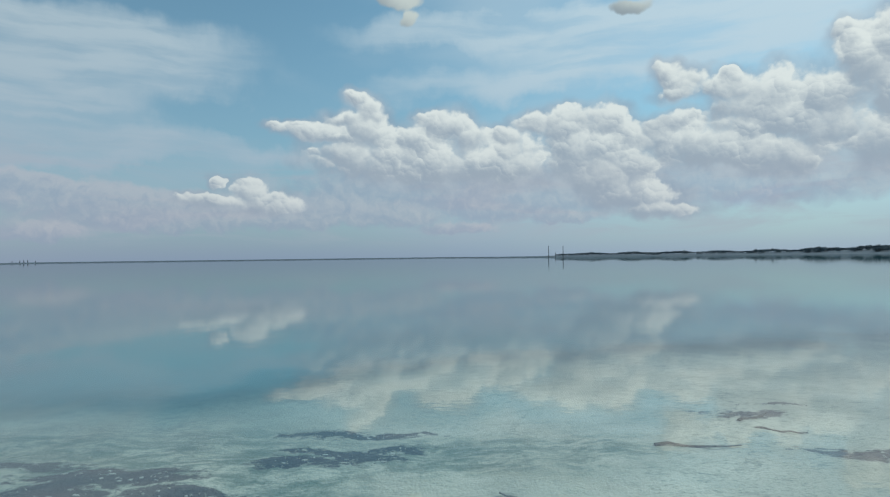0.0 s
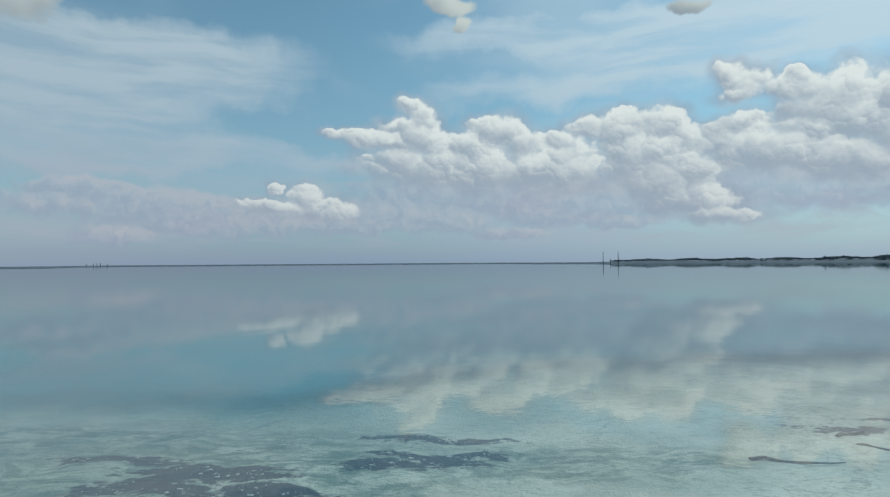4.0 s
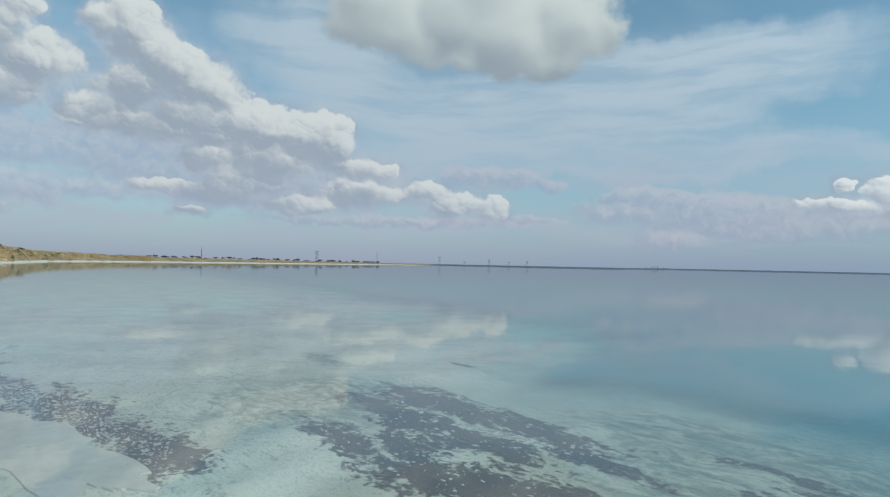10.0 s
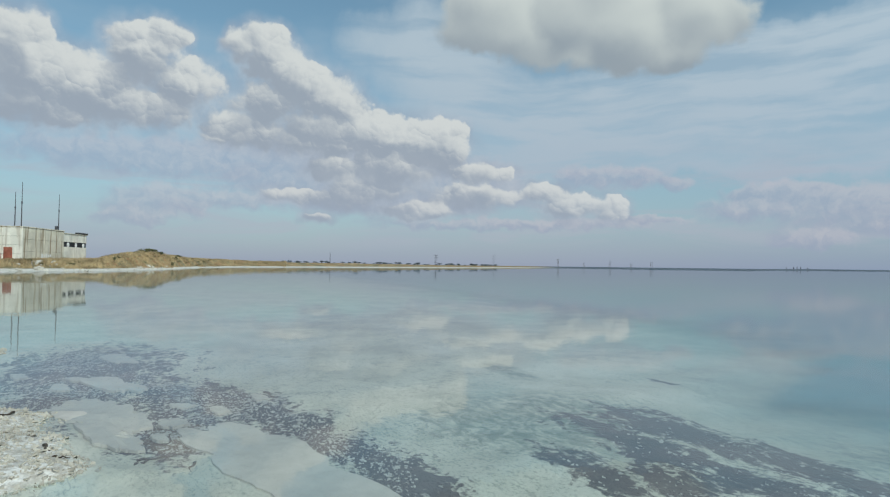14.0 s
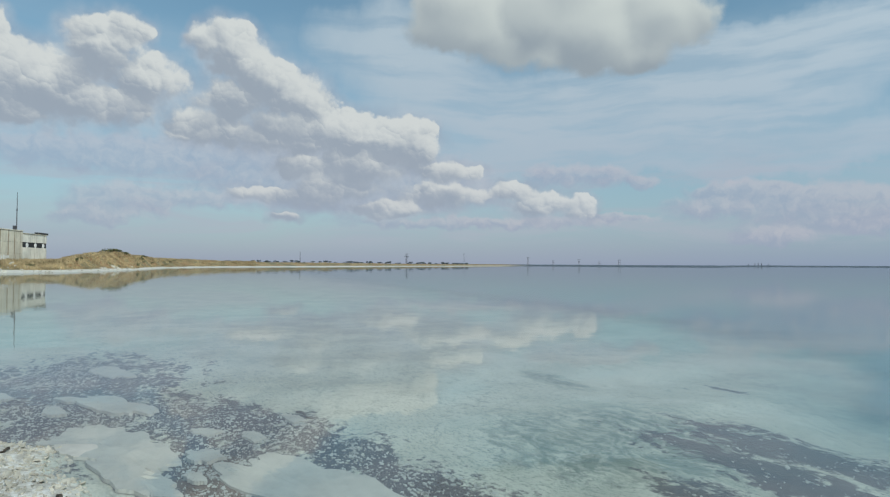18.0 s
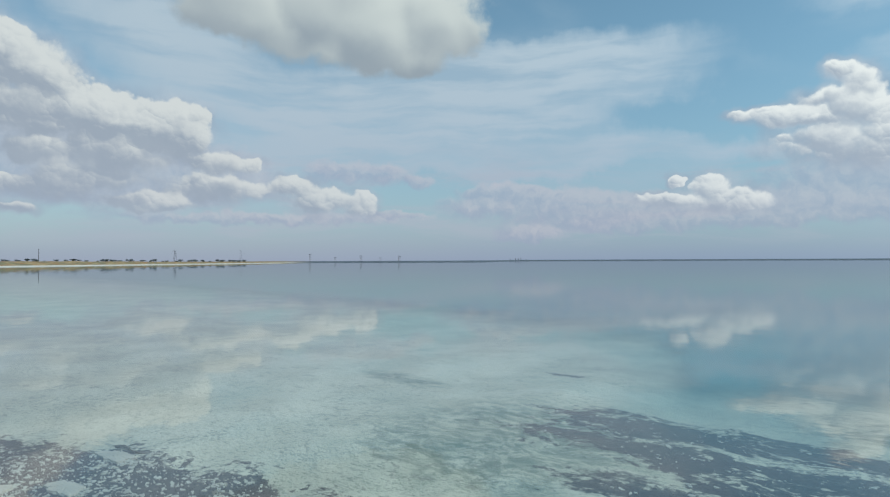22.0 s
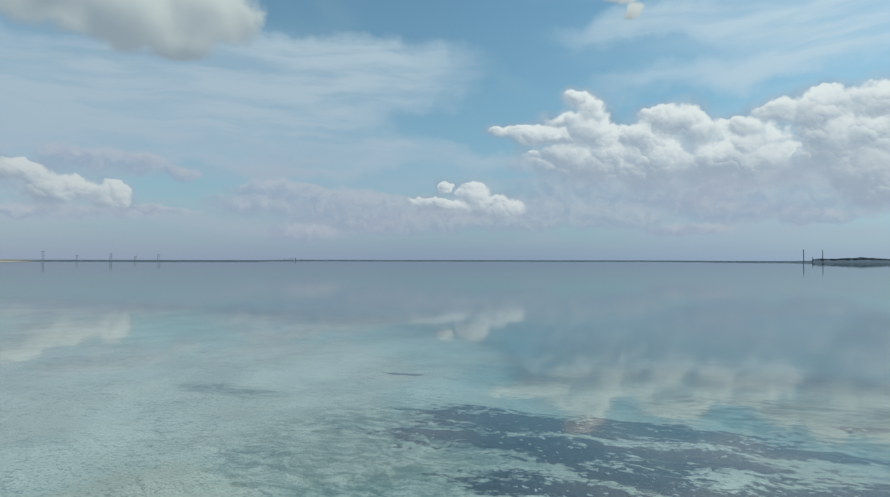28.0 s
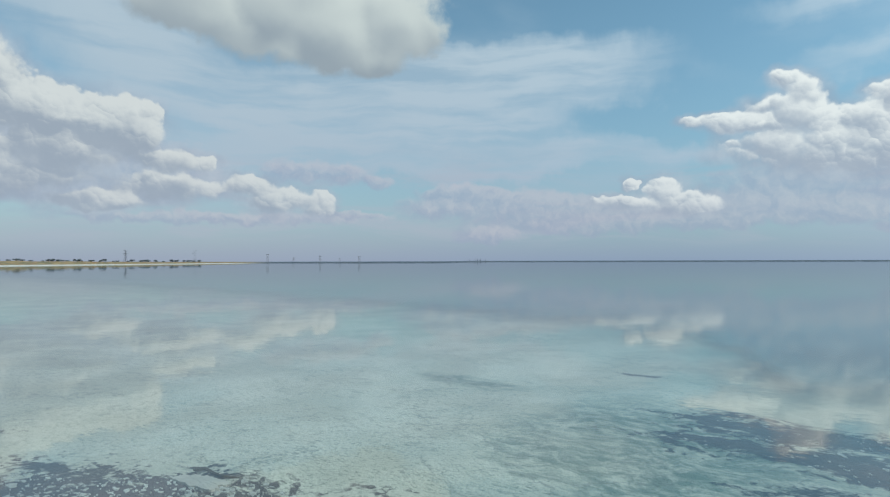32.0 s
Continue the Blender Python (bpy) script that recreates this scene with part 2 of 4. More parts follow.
band = fmath(wt, "MULTIPLY", band, remap(wt, fibre, 0.28, 0.62, 0.5, 1.0))
veil = fmath(wt, "MAXIMUM", remap(wt, veil_n, 0.36, 0.75, 0.0, 0.45), band)
base = mixc(wt, veil, base, (0.61, 0.71, 0.775))

# lavender haze low over the water
haze = fmath(wt, "POWER", 2.718, fmath(wt, "MULTIPLY", fmath(wt, "MAXIMUM", elev, 0.0), -0.075))

# the sky is brighter on the side of the sun
glow = remap(wt, azim, 60.0, -45.0, 0.93, 1.22)
gcol = wt.nodes.new("ShaderNodeCombineColor")
for sock in gcol.inputs[:3]:
    wt.links.new(glow, sock)
base = mixc(wt, 1.0, base, gcol.outputs[0], "MULTIPLY")
front = remap(wt, azim, 10.0, 65.0)
base = mixc(wt, fmath(wt, "MULTIPLY", haze, 0.95), base, mixc(wt, front, mixc(wt, remap(wt, azim, 25.0, -30.0), (0.280, 0.350, 0.495), (0.365, 0.445, 0.595)), (0.345, 0.38, 0.505)))

# faint layered clouds near the horizon
soft_p = jitter(0.5, 2.2, 5.0)
low_m, low_l = heap(wt, soft_p, LOW + SKIRT, 2.0, 1.15)
low_d, low_b = billow(wt, vmath(wt, "MULTIPLY", soft_p, (0.75, 1.0, 0.0)), 1.1, 0.5)
low_a = remap(wt, fmath(wt, "MULTIPLY_ADD", low_d, -0.4, low_m), -0.9, 0.5, 0.0, 0.6)
strat = noise2(wt, vmath(wt, "MULTIPLY", sp, (0.07, 0.42, 0.0)), 1.0, 6.0, 0.6, 0.5)
strat = fmath(wt, "MULTIPLY", remap(wt, strat, 0.40, 0.68, 0.0, 0.55), fmath(wt, "MULTIPLY", remap(wt, elev, 0.8, 3.0), remap(wt, elev, 12.0, 6.0)))
low_c = mixc(wt, remap(wt, fmath(wt, "MULTIPLY_ADD", fmath(wt, "SUBTRACT", noise2(wt, soft_p, 0.9, 5.0, 0.6), 0.5), 2.6, fmath(wt, "MULTIPLY_ADD", low_b, 0.3, low_l)), -1.0, 1.0), (0.36, 0.40, 0.53), (0.56, 0.545, 0.61))
base = mixc(wt, strat, base, (0.46, 0.48, 0.57))
base = mixc(wt, low_a, base, low_c)

# heaped clouds: rounded lumps with knobs on knobs, bright towards the sun and grey below
cp = jitter(0.45, 1.7, 2.0)
m0, lean0 = cloud_at(cp)
m2, _ = cloud_at(vmath(wt, "ADD", cp, (-0.7, 2.3, 0.0)))
far = fmath(wt, "MULTIPLY", fmath(wt, "POWER", haze, 1.6), 0.62)
b1d, b1l = billow(wt, cp, 0.42, 0.35)
b2d, b2l = billow(wt, cp, 1.05, 0.3)
b3d, b3l = billow(wt, jitter(2.2, 0.35, 2.0), 2.5, 0.3)
fine = fmath(wt, "SUBTRACT", noise2(wt, sp, 1.6, 6.0, 0.62), 0.5)
wisp = remap(wt, noise2(wt, sp, 0.33, 3.0, 0.5), 0.38, 0.62)
dens = fmath(wt, "MULTIPLY_ADD", b1d, -0.75, fmath(wt, "ADD", m0, fmath(wt, "MULTIPLY_ADD", front, 0.2, 0.52)))
dens = fmath(wt, "MULTIPLY_ADD", b2d, -0.36, dens)
dens = fmath(wt, "MULTIPLY_ADD", b3d, -0.18, dens)
dens = fmath(wt, "MULTIPLY_ADD", fine, fmath(wt, "MULTIPLY_ADD", wisp, 0.45, 0.15), fmath(wt, "ADD", dens, 0.10))
calm = fmath(wt, "MULTIPLY_ADD", wisp, -0.65, 1.0)
relief = fmath(wt, "MULTIPLY_ADD", b1l, 0.42, fmath(wt, "MULTIPLY", lean0, 0.75))
relief = fmath(wt, "MULTIPLY_ADD", fmath(wt, "MULTIPLY", b2l, calm), 0.30, relief)
relief = fmath(wt, "MULTIPLY_ADD", fmath(wt, "MULTIPLY", b3l, calm), 0.15, relief)
under = fmath(wt, "MULTIPLY", remap(wt, m2, -0.25, 0.8, 0.0, 0.5), fmath(wt, "MULTIPLY_ADD", front, 0.55, 0.45))
rim = fmath(wt, "MULTIPLY", remap(wt, dens, 0.8, 0.05, -0.12, 0.24), fmath(wt, "SUBTRACT", 1.0, front))
light = fmath(wt, "ADD", fmath(wt, "SUBTRACT", relief, under), fmath(wt, "ADD", fmath(wt, "MULTIPLY_ADD", front, -0.05, 0.09), rim))
lit = remap(wt, fmath(wt, "MULTIPLY_ADD", fine, 0.35, light), -0.72, 0.62)
soft_a = remap(wt, fmath(wt, "MULTIPLY_ADD", b1d, -0.9, m0), -2.2, 0.3, 0.0, 0.75)
soft_c = mixc(wt, remap(wt, noise2(wt, sp, 0.3, 5.0, 0.6), 0.35, 0.7), (0.36, 0.42, 0.52), (0.54, 0.59, 0.66))
base = mixc(wt, soft_a, base, mixc(wt, far, soft_c, (0.36, 0.40, 0.51)))
ccol = mixc(wt, lit, mixc(wt, front, (0.41, 0.47, 0.55), (0.35, 0.40, 0.47)), mixc(wt, front, (0.93, 0.95, 0.93), (0.72, 0.74, 0.73)))
ccol = mixc(wt, far, ccol, mixc(wt, lit, (0.38, 0.42, 0.53), (0.74, 0.70, 0.70)))
edge = fmath(wt, "MULTIPLY_ADD", lit, -0.45, fmath(wt, "MULTIPLY_ADD", wisp, 0.45, 0.68))
alpha = fmath(wt, "MULTIPLY", remap(wt, dens, -0.08, edge, 0.0, 0.96), fmath(wt, "SUBTRACT", 1.0, fmath(wt, "MULTIPLY", fmath(wt, "POWER", haze, 2.0), 0.55)))
col = mixc(wt, alpha, base, ccol)

# the large smooth cloud overhead
gp = jitter(0.16, 3.2, 4.0)
gm_, gl = heap(wt, gp, GREY + SCRAPS, 2.5, 1.05)
_, gb_l = billow(wt, gp, 0.2, 0.8)
gd = fmath(wt, "ADD", gm_, fmath(wt, "MULTIPLY", fmath(wt, "SUBTRACT", noise2(wt, sp, 0.5, 6.0, 0.6), 0.5), 0.9))
glit = remap(wt, fmath(wt, "ADD", fmath(wt, "MULTIPLY_ADD", gl, 0.55, fmath(wt, "MULTIPLY", gb_l, 0.9)), remap(wt, elev, 15.0, 24.0, -0.35, 0.25)), -0.75, 0.95)
gcol2 = mixc(wt, glit, (0.33, 0.38, 0.43), (0.66, 0.70, 0.68))
col = mixc(wt, remap(wt, gd, -0.25, 0.55, 0.0, 0.96), col, gcol2)
bg = wt.nodes.new("ShaderNodeBackground")
wt.links.new(col, bg.inputs[0])
bg.inputs[1].default_value = 1.0
wout = wt.nodes.new("ShaderNodeOutputWorld")
wt.links.new(bg.outputs[0], wout.inputs[0])

sun = new("sun", bpy.data.lights.new("sun", "SUN"))
sun.data.energy, sun.data.angle, sun.data.color = 2.9, radians(0.6), (1.0, 0.95, 0.88)
sd = Vector((-math.sin(radians(SUN_AZ)) * math.cos(radians(SUN_EL)), math.cos(radians(SUN_AZ)) * math.cos(radians(SUN_EL)), math.sin(radians(SUN_EL))))
sun.matrix_world = look(sd * 100, (0, 0, 0))


# ---- materials ----
def material(name):
    m = bpy.data.materials.new(name)
    m.use_nodes = True
    t = m.node_tree
    t.nodes.clear()
    out = t.nodes.new("ShaderNodeOutputMaterial")
    return m, t, out


def bsdf(t, out, color, rough=0.8, normal=None, metal=0.0, spec=0.3):
    b = t.nodes.new("ShaderNodeBsdfPrincipled")
    put(t, b.inputs["Base Color"], color if isinstance(color, bpy.types.NodeSocket) else (*color, 1.0))
    put(t, b.inputs["Roughness"], rough)
    b.inputs["Metallic"].default_value = metal
    b.inputs["Specular IOR Level"].default_value = spec
    if normal is not None:
        t.links.new(normal, b.inputs["Normal"])
    t.links.new(b.outputs[0], out.inputs[0])
    return b


def bump(t, height, strength=0.5, dist=0.02):
    n = t.nodes.new("ShaderNodeBump")
    n.inputs["Strength"].default_value, n.inputs["Distance"].default_value = strength, dist
    put(t, n.inputs["Height"], height)
    return n.outputs[0]


def place(t):
    return t.nodes.new("ShaderNodeNewGeometry").outputs["Position"]


def attr(t, name):
    n = t.nodes.new("ShaderNodeAttribute")
    n.attribute_name = name
    return n.outputs["Fac"]


def plain(name, color, rough=0.8, scale=6.0, vary=0.25, relief=0.3, dist=0.01, metal=0.0):
    """A surface of one colour with blotches, grain and fine relief."""
    m, t, out = material(name)
    p = place(t)
    big = noise_tex(t, p, scale * 0.12, 4.0, 0.6)
    small = noise_tex(t, p, scale, 6.0, 0.65)
    f = fmath(t, "ADD", fmath(t, "MULTIPLY", big, 0.6), fmath(t, "MULTIPLY", small, 0.4))
    c = mixc(t, remap(t, f, 0.3, 0.7), tuple(x * (1 - vary) for x in color), tuple(min(1, x * (1 + vary)) for x in color))
    bsdf(t, out, c, rough, bump(t, small, relief, dist), metal)
    return m


# ---- the lie of the land (plan in metres) ----
def ease(a, b, v):
    k = np.clip((v - a) / (b - a), 0, 1)
    return k * k * (3 - 2 * k)


def wave(x, y, s, seed):
    """Smooth pseudo-random swell of wavelength about s, -1 to 1."""
    r = np.random.RandomState(seed)
    v = np.zeros_like(x)
    for _ in range(7):
        a, ph, k = r.uniform(0, 2 * np.pi), r.uniform(0, 6.28), r.uniform(0.6, 1.7)
        v += np.sin((x * np.cos(a) + y * np.sin(a)) * 6.283 * k / s + ph)
    return v / 3.5


EDGE_X = [-400, -40, -14.8, -9.6, -8.5, -7.2, -5.3, -2.9, -2.0, -1.3, 1.6, 5.0, 7.2, 14, 400]
EDGE_Y = [60, 14, 11.2, 9.6, 8.0, 5.7, 6.0, 6.5, 7.1, 8.0, 9.4, 10.2, 10.6, 12, 60]
SHORE_X = [-150, -60, -40, -22, -17.5, -15.6, -14.9, -13.6, -11, -10.3, -9.8, -8.6, -7.7, -7.0, -4, 4, 20, 60]
SHORE_Y = [-26, -16, -12, -6, -4.4, -3.6, -3.5, -5.2, -3.6, -2.6, -2.0, -1.75, -1.4, -2.3, -3.3, -2.6, -2.2, -1]
# far shore by azimuth: distance to the waterline, height of the land behind it, breadth of the rise
LAND_AZ = [-100, -70, -50, -36, -28, -21.5, -16.6, -11, -9, -4, 0, 34, 38, 45, 54, 57, 62, 71, 79, 84, 87.5, 90, 92.5, 95.4, 103, 112]
LAND_R = [420, 480, 540, 600, 640, 680, 720, 760, 820, 1000, 1900, 1900, 760, 650, 720, 540, 400, 300, 245, 222, 190, 142, 124, 109, 104, 97]
LAND_H = [4.6, 4.4, 4.2, 3.9, 2.6, 2.4, 2.4, 2.2, 1.5, 1.6, 2.6, 2.6, 1.3, 1.0, 0.9, 1.0, 1.2, 1.7, 1.9, 2.2, 2.5, 3.2, 3.5, 1.7, 1.35, 1.35]
LAND_W = [60, 60, 60, 60, 50, 45, 40, 40, 40, 50, 60, 60, 40, 30, 30, 30, 26, 22, 20, 18, 18, 16, 15, 9, 8, 8]


def polar(x, y):
    return np.degrees(np.arctan2(-(x + 3.0), y + 1.0)), np.hypot(x + 3.0, y + 1.0)


def ground_z(x, y, murk=False):
    """Height of the ground: lakebed below 0, beach and banks above. With murk: how deep the water looks, being milky past the shelf."""
    ye = np.interp(x, EDGE_X, EDGE_Y) + 0.25 * wave(x, y, 2.3, 3) + 0.12 * wave(x, y, 0.8, 4)
    shelf = -0.11 + 0.035 * wave(x, y, 5.0, 5) + 0.012 * wave(x, y, 1.1, 6)
    wide = 1.0 + 1.5 * ease(-7.5, -5, x) + 3.5 * ease(-8, -13, x)
    deep = ease(-0.25, 1, (y - ye) / wide)
    if murk:
        z = shelf - 0.13 * ease(-4.5, 0.0, y - ye) - (0.28 + 0.14 * ease(-6.0, -3.5, x)) * deep - 0.9 * ease(0, 30, y - ye)
    else:
        z = shelf - 0.06 * ease(-3.0, 3.0, y - ye) - 0.9 * ease(3, 40, y - ye)
    ys = np.interp(x, SHORE_X, SHORE_Y) + 0.16 * wave(x, y, 1.7, 7) + 0.06 * wave(x, y, 0.6, 8)
    inland = ys - y
    near = -0.09 + 0.16 * ease(-0.5, 0.6, inland) + 0.10 * ease(0.3, 2.5, inland) + 0.6 * ease(6, 30, inland)
    z = np.where(inland > -0.5, np.maximum(near, z), z)
    az, r = polar(x, y)
    rr = np.interp(az, LAND_AZ, LAND_R)
    back = r - rr * (1 + 0.010 * wave(x, y, 40.0, 11) + 0.004 * wave(x, y, 9.0, 12))
    w = np.interp(az, LAND_AZ, LAND_W)
    h = np.interp(az, LAND_AZ, LAND_H) * (1 + 0.10 * wave(x, y, 17.0, 13))
    land = -0.4 + (0.4 + 0.30) * ease(-0.014, 0.012, back / rr) + (h - 0.30) * ease(0.12, 1.0, back / w)
    seen = (az > -100) & (az < 112) & (back > -0.014 * rr)
    return np.where(seen, np.maximum(land, z), z)


def sheet(name, rings, spokes, r0, r1, zf, cx=-5.0, cy=1.0):
    """A round sheet whose cells grow outwards, with heights from zf."""
    rad = np.concatenate([[0.0], np.geomspace(r0, r1, rings)])
    ang = np.linspace(0, 2 * np.pi, spokes, endpoint=False)
    rr, aa = np.meshgrid(rad, ang, indexing="ij")
    x, y = cx + rr * np.cos(aa), cy + rr * np.sin(aa)
    z = zf(x, y)
    co = np.stack([x, y, z], -1).reshape(-1, 3)
    i, j = np.meshgrid(np.arange(rings), np.arange(spokes), indexing="ij")
    k = (j + 1) % spokes
    quads = np.stack([i * spokes + j, (i + 1) * spokes + j, (i + 1) * spokes + k, i * spokes + k], -1).reshape(-1, 4)
    me = bpy.data.meshes.new(name)
    me.vertices.add(len(co))
    me.vertices.foreach_set("co", co.ravel().astype(np.float32))
    me.loops.add(quads.size)
    me.loops.foreach_set("vertex_index", quads.ravel().astype(np.int32))
    me.polygons.add(len(quads))
    me.polygons.foreach_set("loop_start", np.arange(0, quads.size, 4, dtype=np.int32))
    me.update(calc_edges=True)
    me.polygons.foreach_set("use_smooth", np.ones(len(quads), dtype=bool))
    return me, co


# dark mud bared where the pale crust is broken: centre x, centre y, half length, half width
MUD_MID = [(-6.9, 4.05, 0.8, 0.3), (-5.7, 4.2, 0.9, 0.26), (-4.8, 3.95, 0.6, 0.16), (-7.2, 3.35, 0.65, 0.25), (-6.4, 3.2, 0.6, 0.25), (-5.6, 3.5, 0.7, 0.2), (-5.2, 2.5, 0.6, 0.3), (-4.6, 2.8, 0.5, 0.3), (-6.3, 2.4, 0.5, 0.2), (-4.2, 3.0, 0.35, 0.25), (-2.95, 4.35, 0.5, 0.14), (-2.4, 4.6, 0.4, 0.09), (-5.9, 2.75, 0.4, 0.14)]
MUD_RIGHT = [(-0.85, 5.15, 0.4, 0.16), (-0.45, 5.35, 0.25, 0.1), (-1.3, 5.0, 0.2, 0.12), (-0.9, 5.8, 0.45, 0.09), (-2.0, 4.28, 0.35, 0.13), (-0.85, 4.05, 0.5, 0.12), (-1.6, 4.1, 0.3, 0.1), (-2.7, 4.75, 0.5, 0.08), (-3.7, 5.0, 0.4, 0.08), (3.6, 5.1, 0.4, 0.14), (3.2, 6.3, 0.35, 0.09), (3.7, 6.7, 0.3, 0.06)]
MUD_LEFT = [(-12.9, -2.0, 2.2, 0.9), (-14.4, -2.4, 1.0, 0.6), (-11.3, -2.1, 0.9, 0.6), (-10.9, -0.9, 0.9, 0.5), (-10.1, -0.35, 0.6, 0.5), (-9.3, -0.6, 0.6, 0.5), (-8.95, -0.85, 0.6, 0.3), (-8.6, -0.75, 0.4, 0.22), (-9.3, 0.15, 0.8, 0.28), (-8.4, 0.5, 0.7, 0.2), (-7.5, 0.75, 0.8, 0.28), (-6.85, 0.9, 0.5, 0.25)]
MUD_FAR = [(-9.3, 6.1, 0.25, 0.06)]

# thin green film on the crust
FILM = [(-2.6, 4.5, 2.4, 1.7), (-4.4, 5.4, 1.8, 0.9), (-8.1, 2.9, 1.5, 1.5), (-10.9, 4.25, 0.9, 0.28), (0.6, 5.2, 1.6, 0.6)]

bed, t, out = material("lakebed")
p = place(t)
wr = vmath(t, "SUBTRACT", noise_tex(t, p, 1.4, 5.0, 0.6, color=True), (0.5, 0.5, 0.5))
pw = vmath(t, "MULTIPLY_ADD", wr, (0.8, 0.6, 0.0), p)
mud = fmath(t, "ADD", lumps(t, pw, MUD_MID + MUD_RIGHT + MUD_LEFT + MUD_FAR, 0.3), 0.34)
grain = noise_tex(t, p, 16.0, 4.0, 0.6)
frost = noise_tex(t, vmath(t, "MULTIPLY", pw, (0.6, 1.9, 1.0)), 2.6, 6.0, 0.6)
mud = fmath(t, "ADD", mud, fmath(t, "MULTIPLY", fmath(t, "SUBTRACT", frost, 0.5), 3.7))
flat = vmath(t, "MULTIPLY", vmath(t, "MULTIPLY_ADD", wr, (0.10, 0.10, 0.0), p), (1.0, 1.0, 0.0))
hx = t.nodes.new("ShaderNodeSeparateXYZ")
t.links.new(p, hx.inputs[0])
cell = t.nodes.new("ShaderNodeTexVoronoi")
put(t, cell.inputs["Vector"], flat)
cell.inputs["Scale"].default_value = 15.0
chip = t.nodes.new("ShaderNodeSeparateColor")
t.links.new(cell.outputs["Color"], chip.inputs[0])
mud = fmath(t, "ADD", mud, fmath(t, "MULTIPLY", fmath(t, "SUBTRACT", chip.outputs[0], 0.42), remap(t, hx.outputs[0], -7.9, -7.2, 0.8, 0.5)))
mud = fmath(t, "ADD", mud, fmath(t, "MULTIPLY", fmath(t, "SUBTRACT", grain, 0.5), 0.8))
mud = fmath(t, "ADD", mud, fmath(t, "MULTIPLY", fmath(t, "SUBTRACT", noise_tex(t, vmath(t, "MULTIPLY", p, (1.0, 1.6, 1.0)), 9.0, 6.0, 0.72), 0.5), 2.6))
dark = remap(t, mud, -0.2, 0.42)
lime = mixc(t, remap(t, noise_tex(t, p, 0.8, 6.0, 0.6), 0.35, 0.65), (0.45, 0.46, 0.39), (0.60, 0.61, 0.53))
# flecks and shallow cracks on the crust
fleck = remap(t, noise_tex(t, vmath(t, "MULTIPLY", p, (1.0, 2.0, 1.0)), 5.0, 6.0, 0.72), 0.54, 0.63)
area = remap(t, noise_tex(t, p, 0.7, 3.0, 0.5), 0.3, 0.6, 0.08, 0.45)
lime = mixc(t, fmath(t, "MULTIPLY", fleck, area), lime, (0.17, 0.20, 0.18))
speck = remap(t, noise_tex(t, vmath(t, "MULTIPLY", p, (1.0, 1.7, 1.0)), 19.0, 4.0, 0.7), 0.5, 0.66)
lime = mixc(t, fmath(t, "MULTIPLY", speck, remap(t, noise_tex(t, p, 0.5, 3.0), 0.35, 0.6, 0.25, 0.8)), lime, (0.22, 0.255, 0.215))
film = remap(t, lumps(t, pw, FILM, 0.5), -0.25, 0.5, 0.0, 0.95)
mottle = noise_tex(t, vmath(t, "MULTIPLY", pw, (0.8, 1.7, 1.0)), 4.5, 6.0, 0.68)
lime = mixc(t, fmath(t, "MULTIPLY", film, remap(t, mottle, 0.36, 0.62, 0.15, 1.0)), lime, (0.13, 0.19, 0.155))
# ragged ledges where one sheet of crust ends over another
led = fmath(t, "ABSOLUTE", fmath(t, "SUBTRACT", noise_tex(t, vmath(t, "MULTIPLY", p, (0.8, 1.3, 1.0)), 0.9, 5.0, 0.62), 0.5))
ledge = fmath(t, "MULTIPLY", remap(t, led, 0.009, 0.002), remap(t, noise_tex(t, p, 0.45, 2.0), 0.45, 0.6))
lime = mixc(t, fmath(t, "MULTIPLY", ledge, 0.45), lime, (0.11, 0.13, 0.12))
weed = mixc(t, remap(t, noise_tex(t, p, 1.1, 3.0), 0.4, 0.6), (0.016, 0.021, 0.038), (0.046, 0.034, 0.050))
weed = mixc(t, remap(t, grain, 0.5, 0.75), weed, (0.075, 0.078, 0.085))
bc = mixc(t, fmath(t, "MULTIPLY", dark, remap(t, hx.outputs[0], -7.9, -7.2, 0.92, 0.90)), lime, weed)
pool = remap(t, lumps(t, pw, [(-8.95, -0.8, 0.55, 0.27), (-8.6, -0.7, 0.36, 0.2)], 0.3, 1.2), 0.0, 0.25)
bc = mixc(t, pool, bc, mixc(t, grain, (0.075, 0.055, 0.042), (0.13, 0.10, 0.075)))
# salt beach and dry earth above the waterline
hz = t.nodes.new("ShaderNodeSeparateXYZ")
t.links.new(p, hz.inputs[0])
up = fmath(t, "ADD", hz.outputs[2], fmath(t, "MULTIPLY", fmath(t, "SUBTRACT", noise_tex(t, p, 0.6, 5.0, 0.65), 0.5), 0.25))
salt = mixc(t, remap(t, noise_tex(t, p, 9.0, 5.0, 0.7), 0.35, 0.65), (0.40, 0.375, 0.32), (0.72, 0.71, 0.66))
bc = mixc(t, remap(t, hz.outputs[2], -0.02, 0.03), bc, salt)
earth = mixc(t, remap(t, noise_tex(t, p, 0.35, 5.0, 0.6), 0.38, 0.62), (0.30, 0.165, 0.08), (0.38, 0.29, 0.15))
earth = mixc(t, remap(t, noise_tex(t, p, 1.7, 5.0, 0.6), 0.5, 0.65), earth, (0.19, 0.175, 0.09))
earth = mixc(t, remap(t, noise_tex(t, p, 0.16, 4.0, 0.6), 0.48, 0.58, 0.0, 0.8), earth, (0.17, 0.165, 0.10))
bc = mixc(t, remap(t, up, 0.31, 0.41), bc, earth)
# brush-covered far bank, its blue-grey colour standing in for aerial haze
hazed_scrub = mixc(t, remap(t, noise_tex(t, p, 0.3, 5.0, 0.6), 0.35, 0.65), (0.085, 0.115, 0.15), (0.12, 0.14, 0.155))
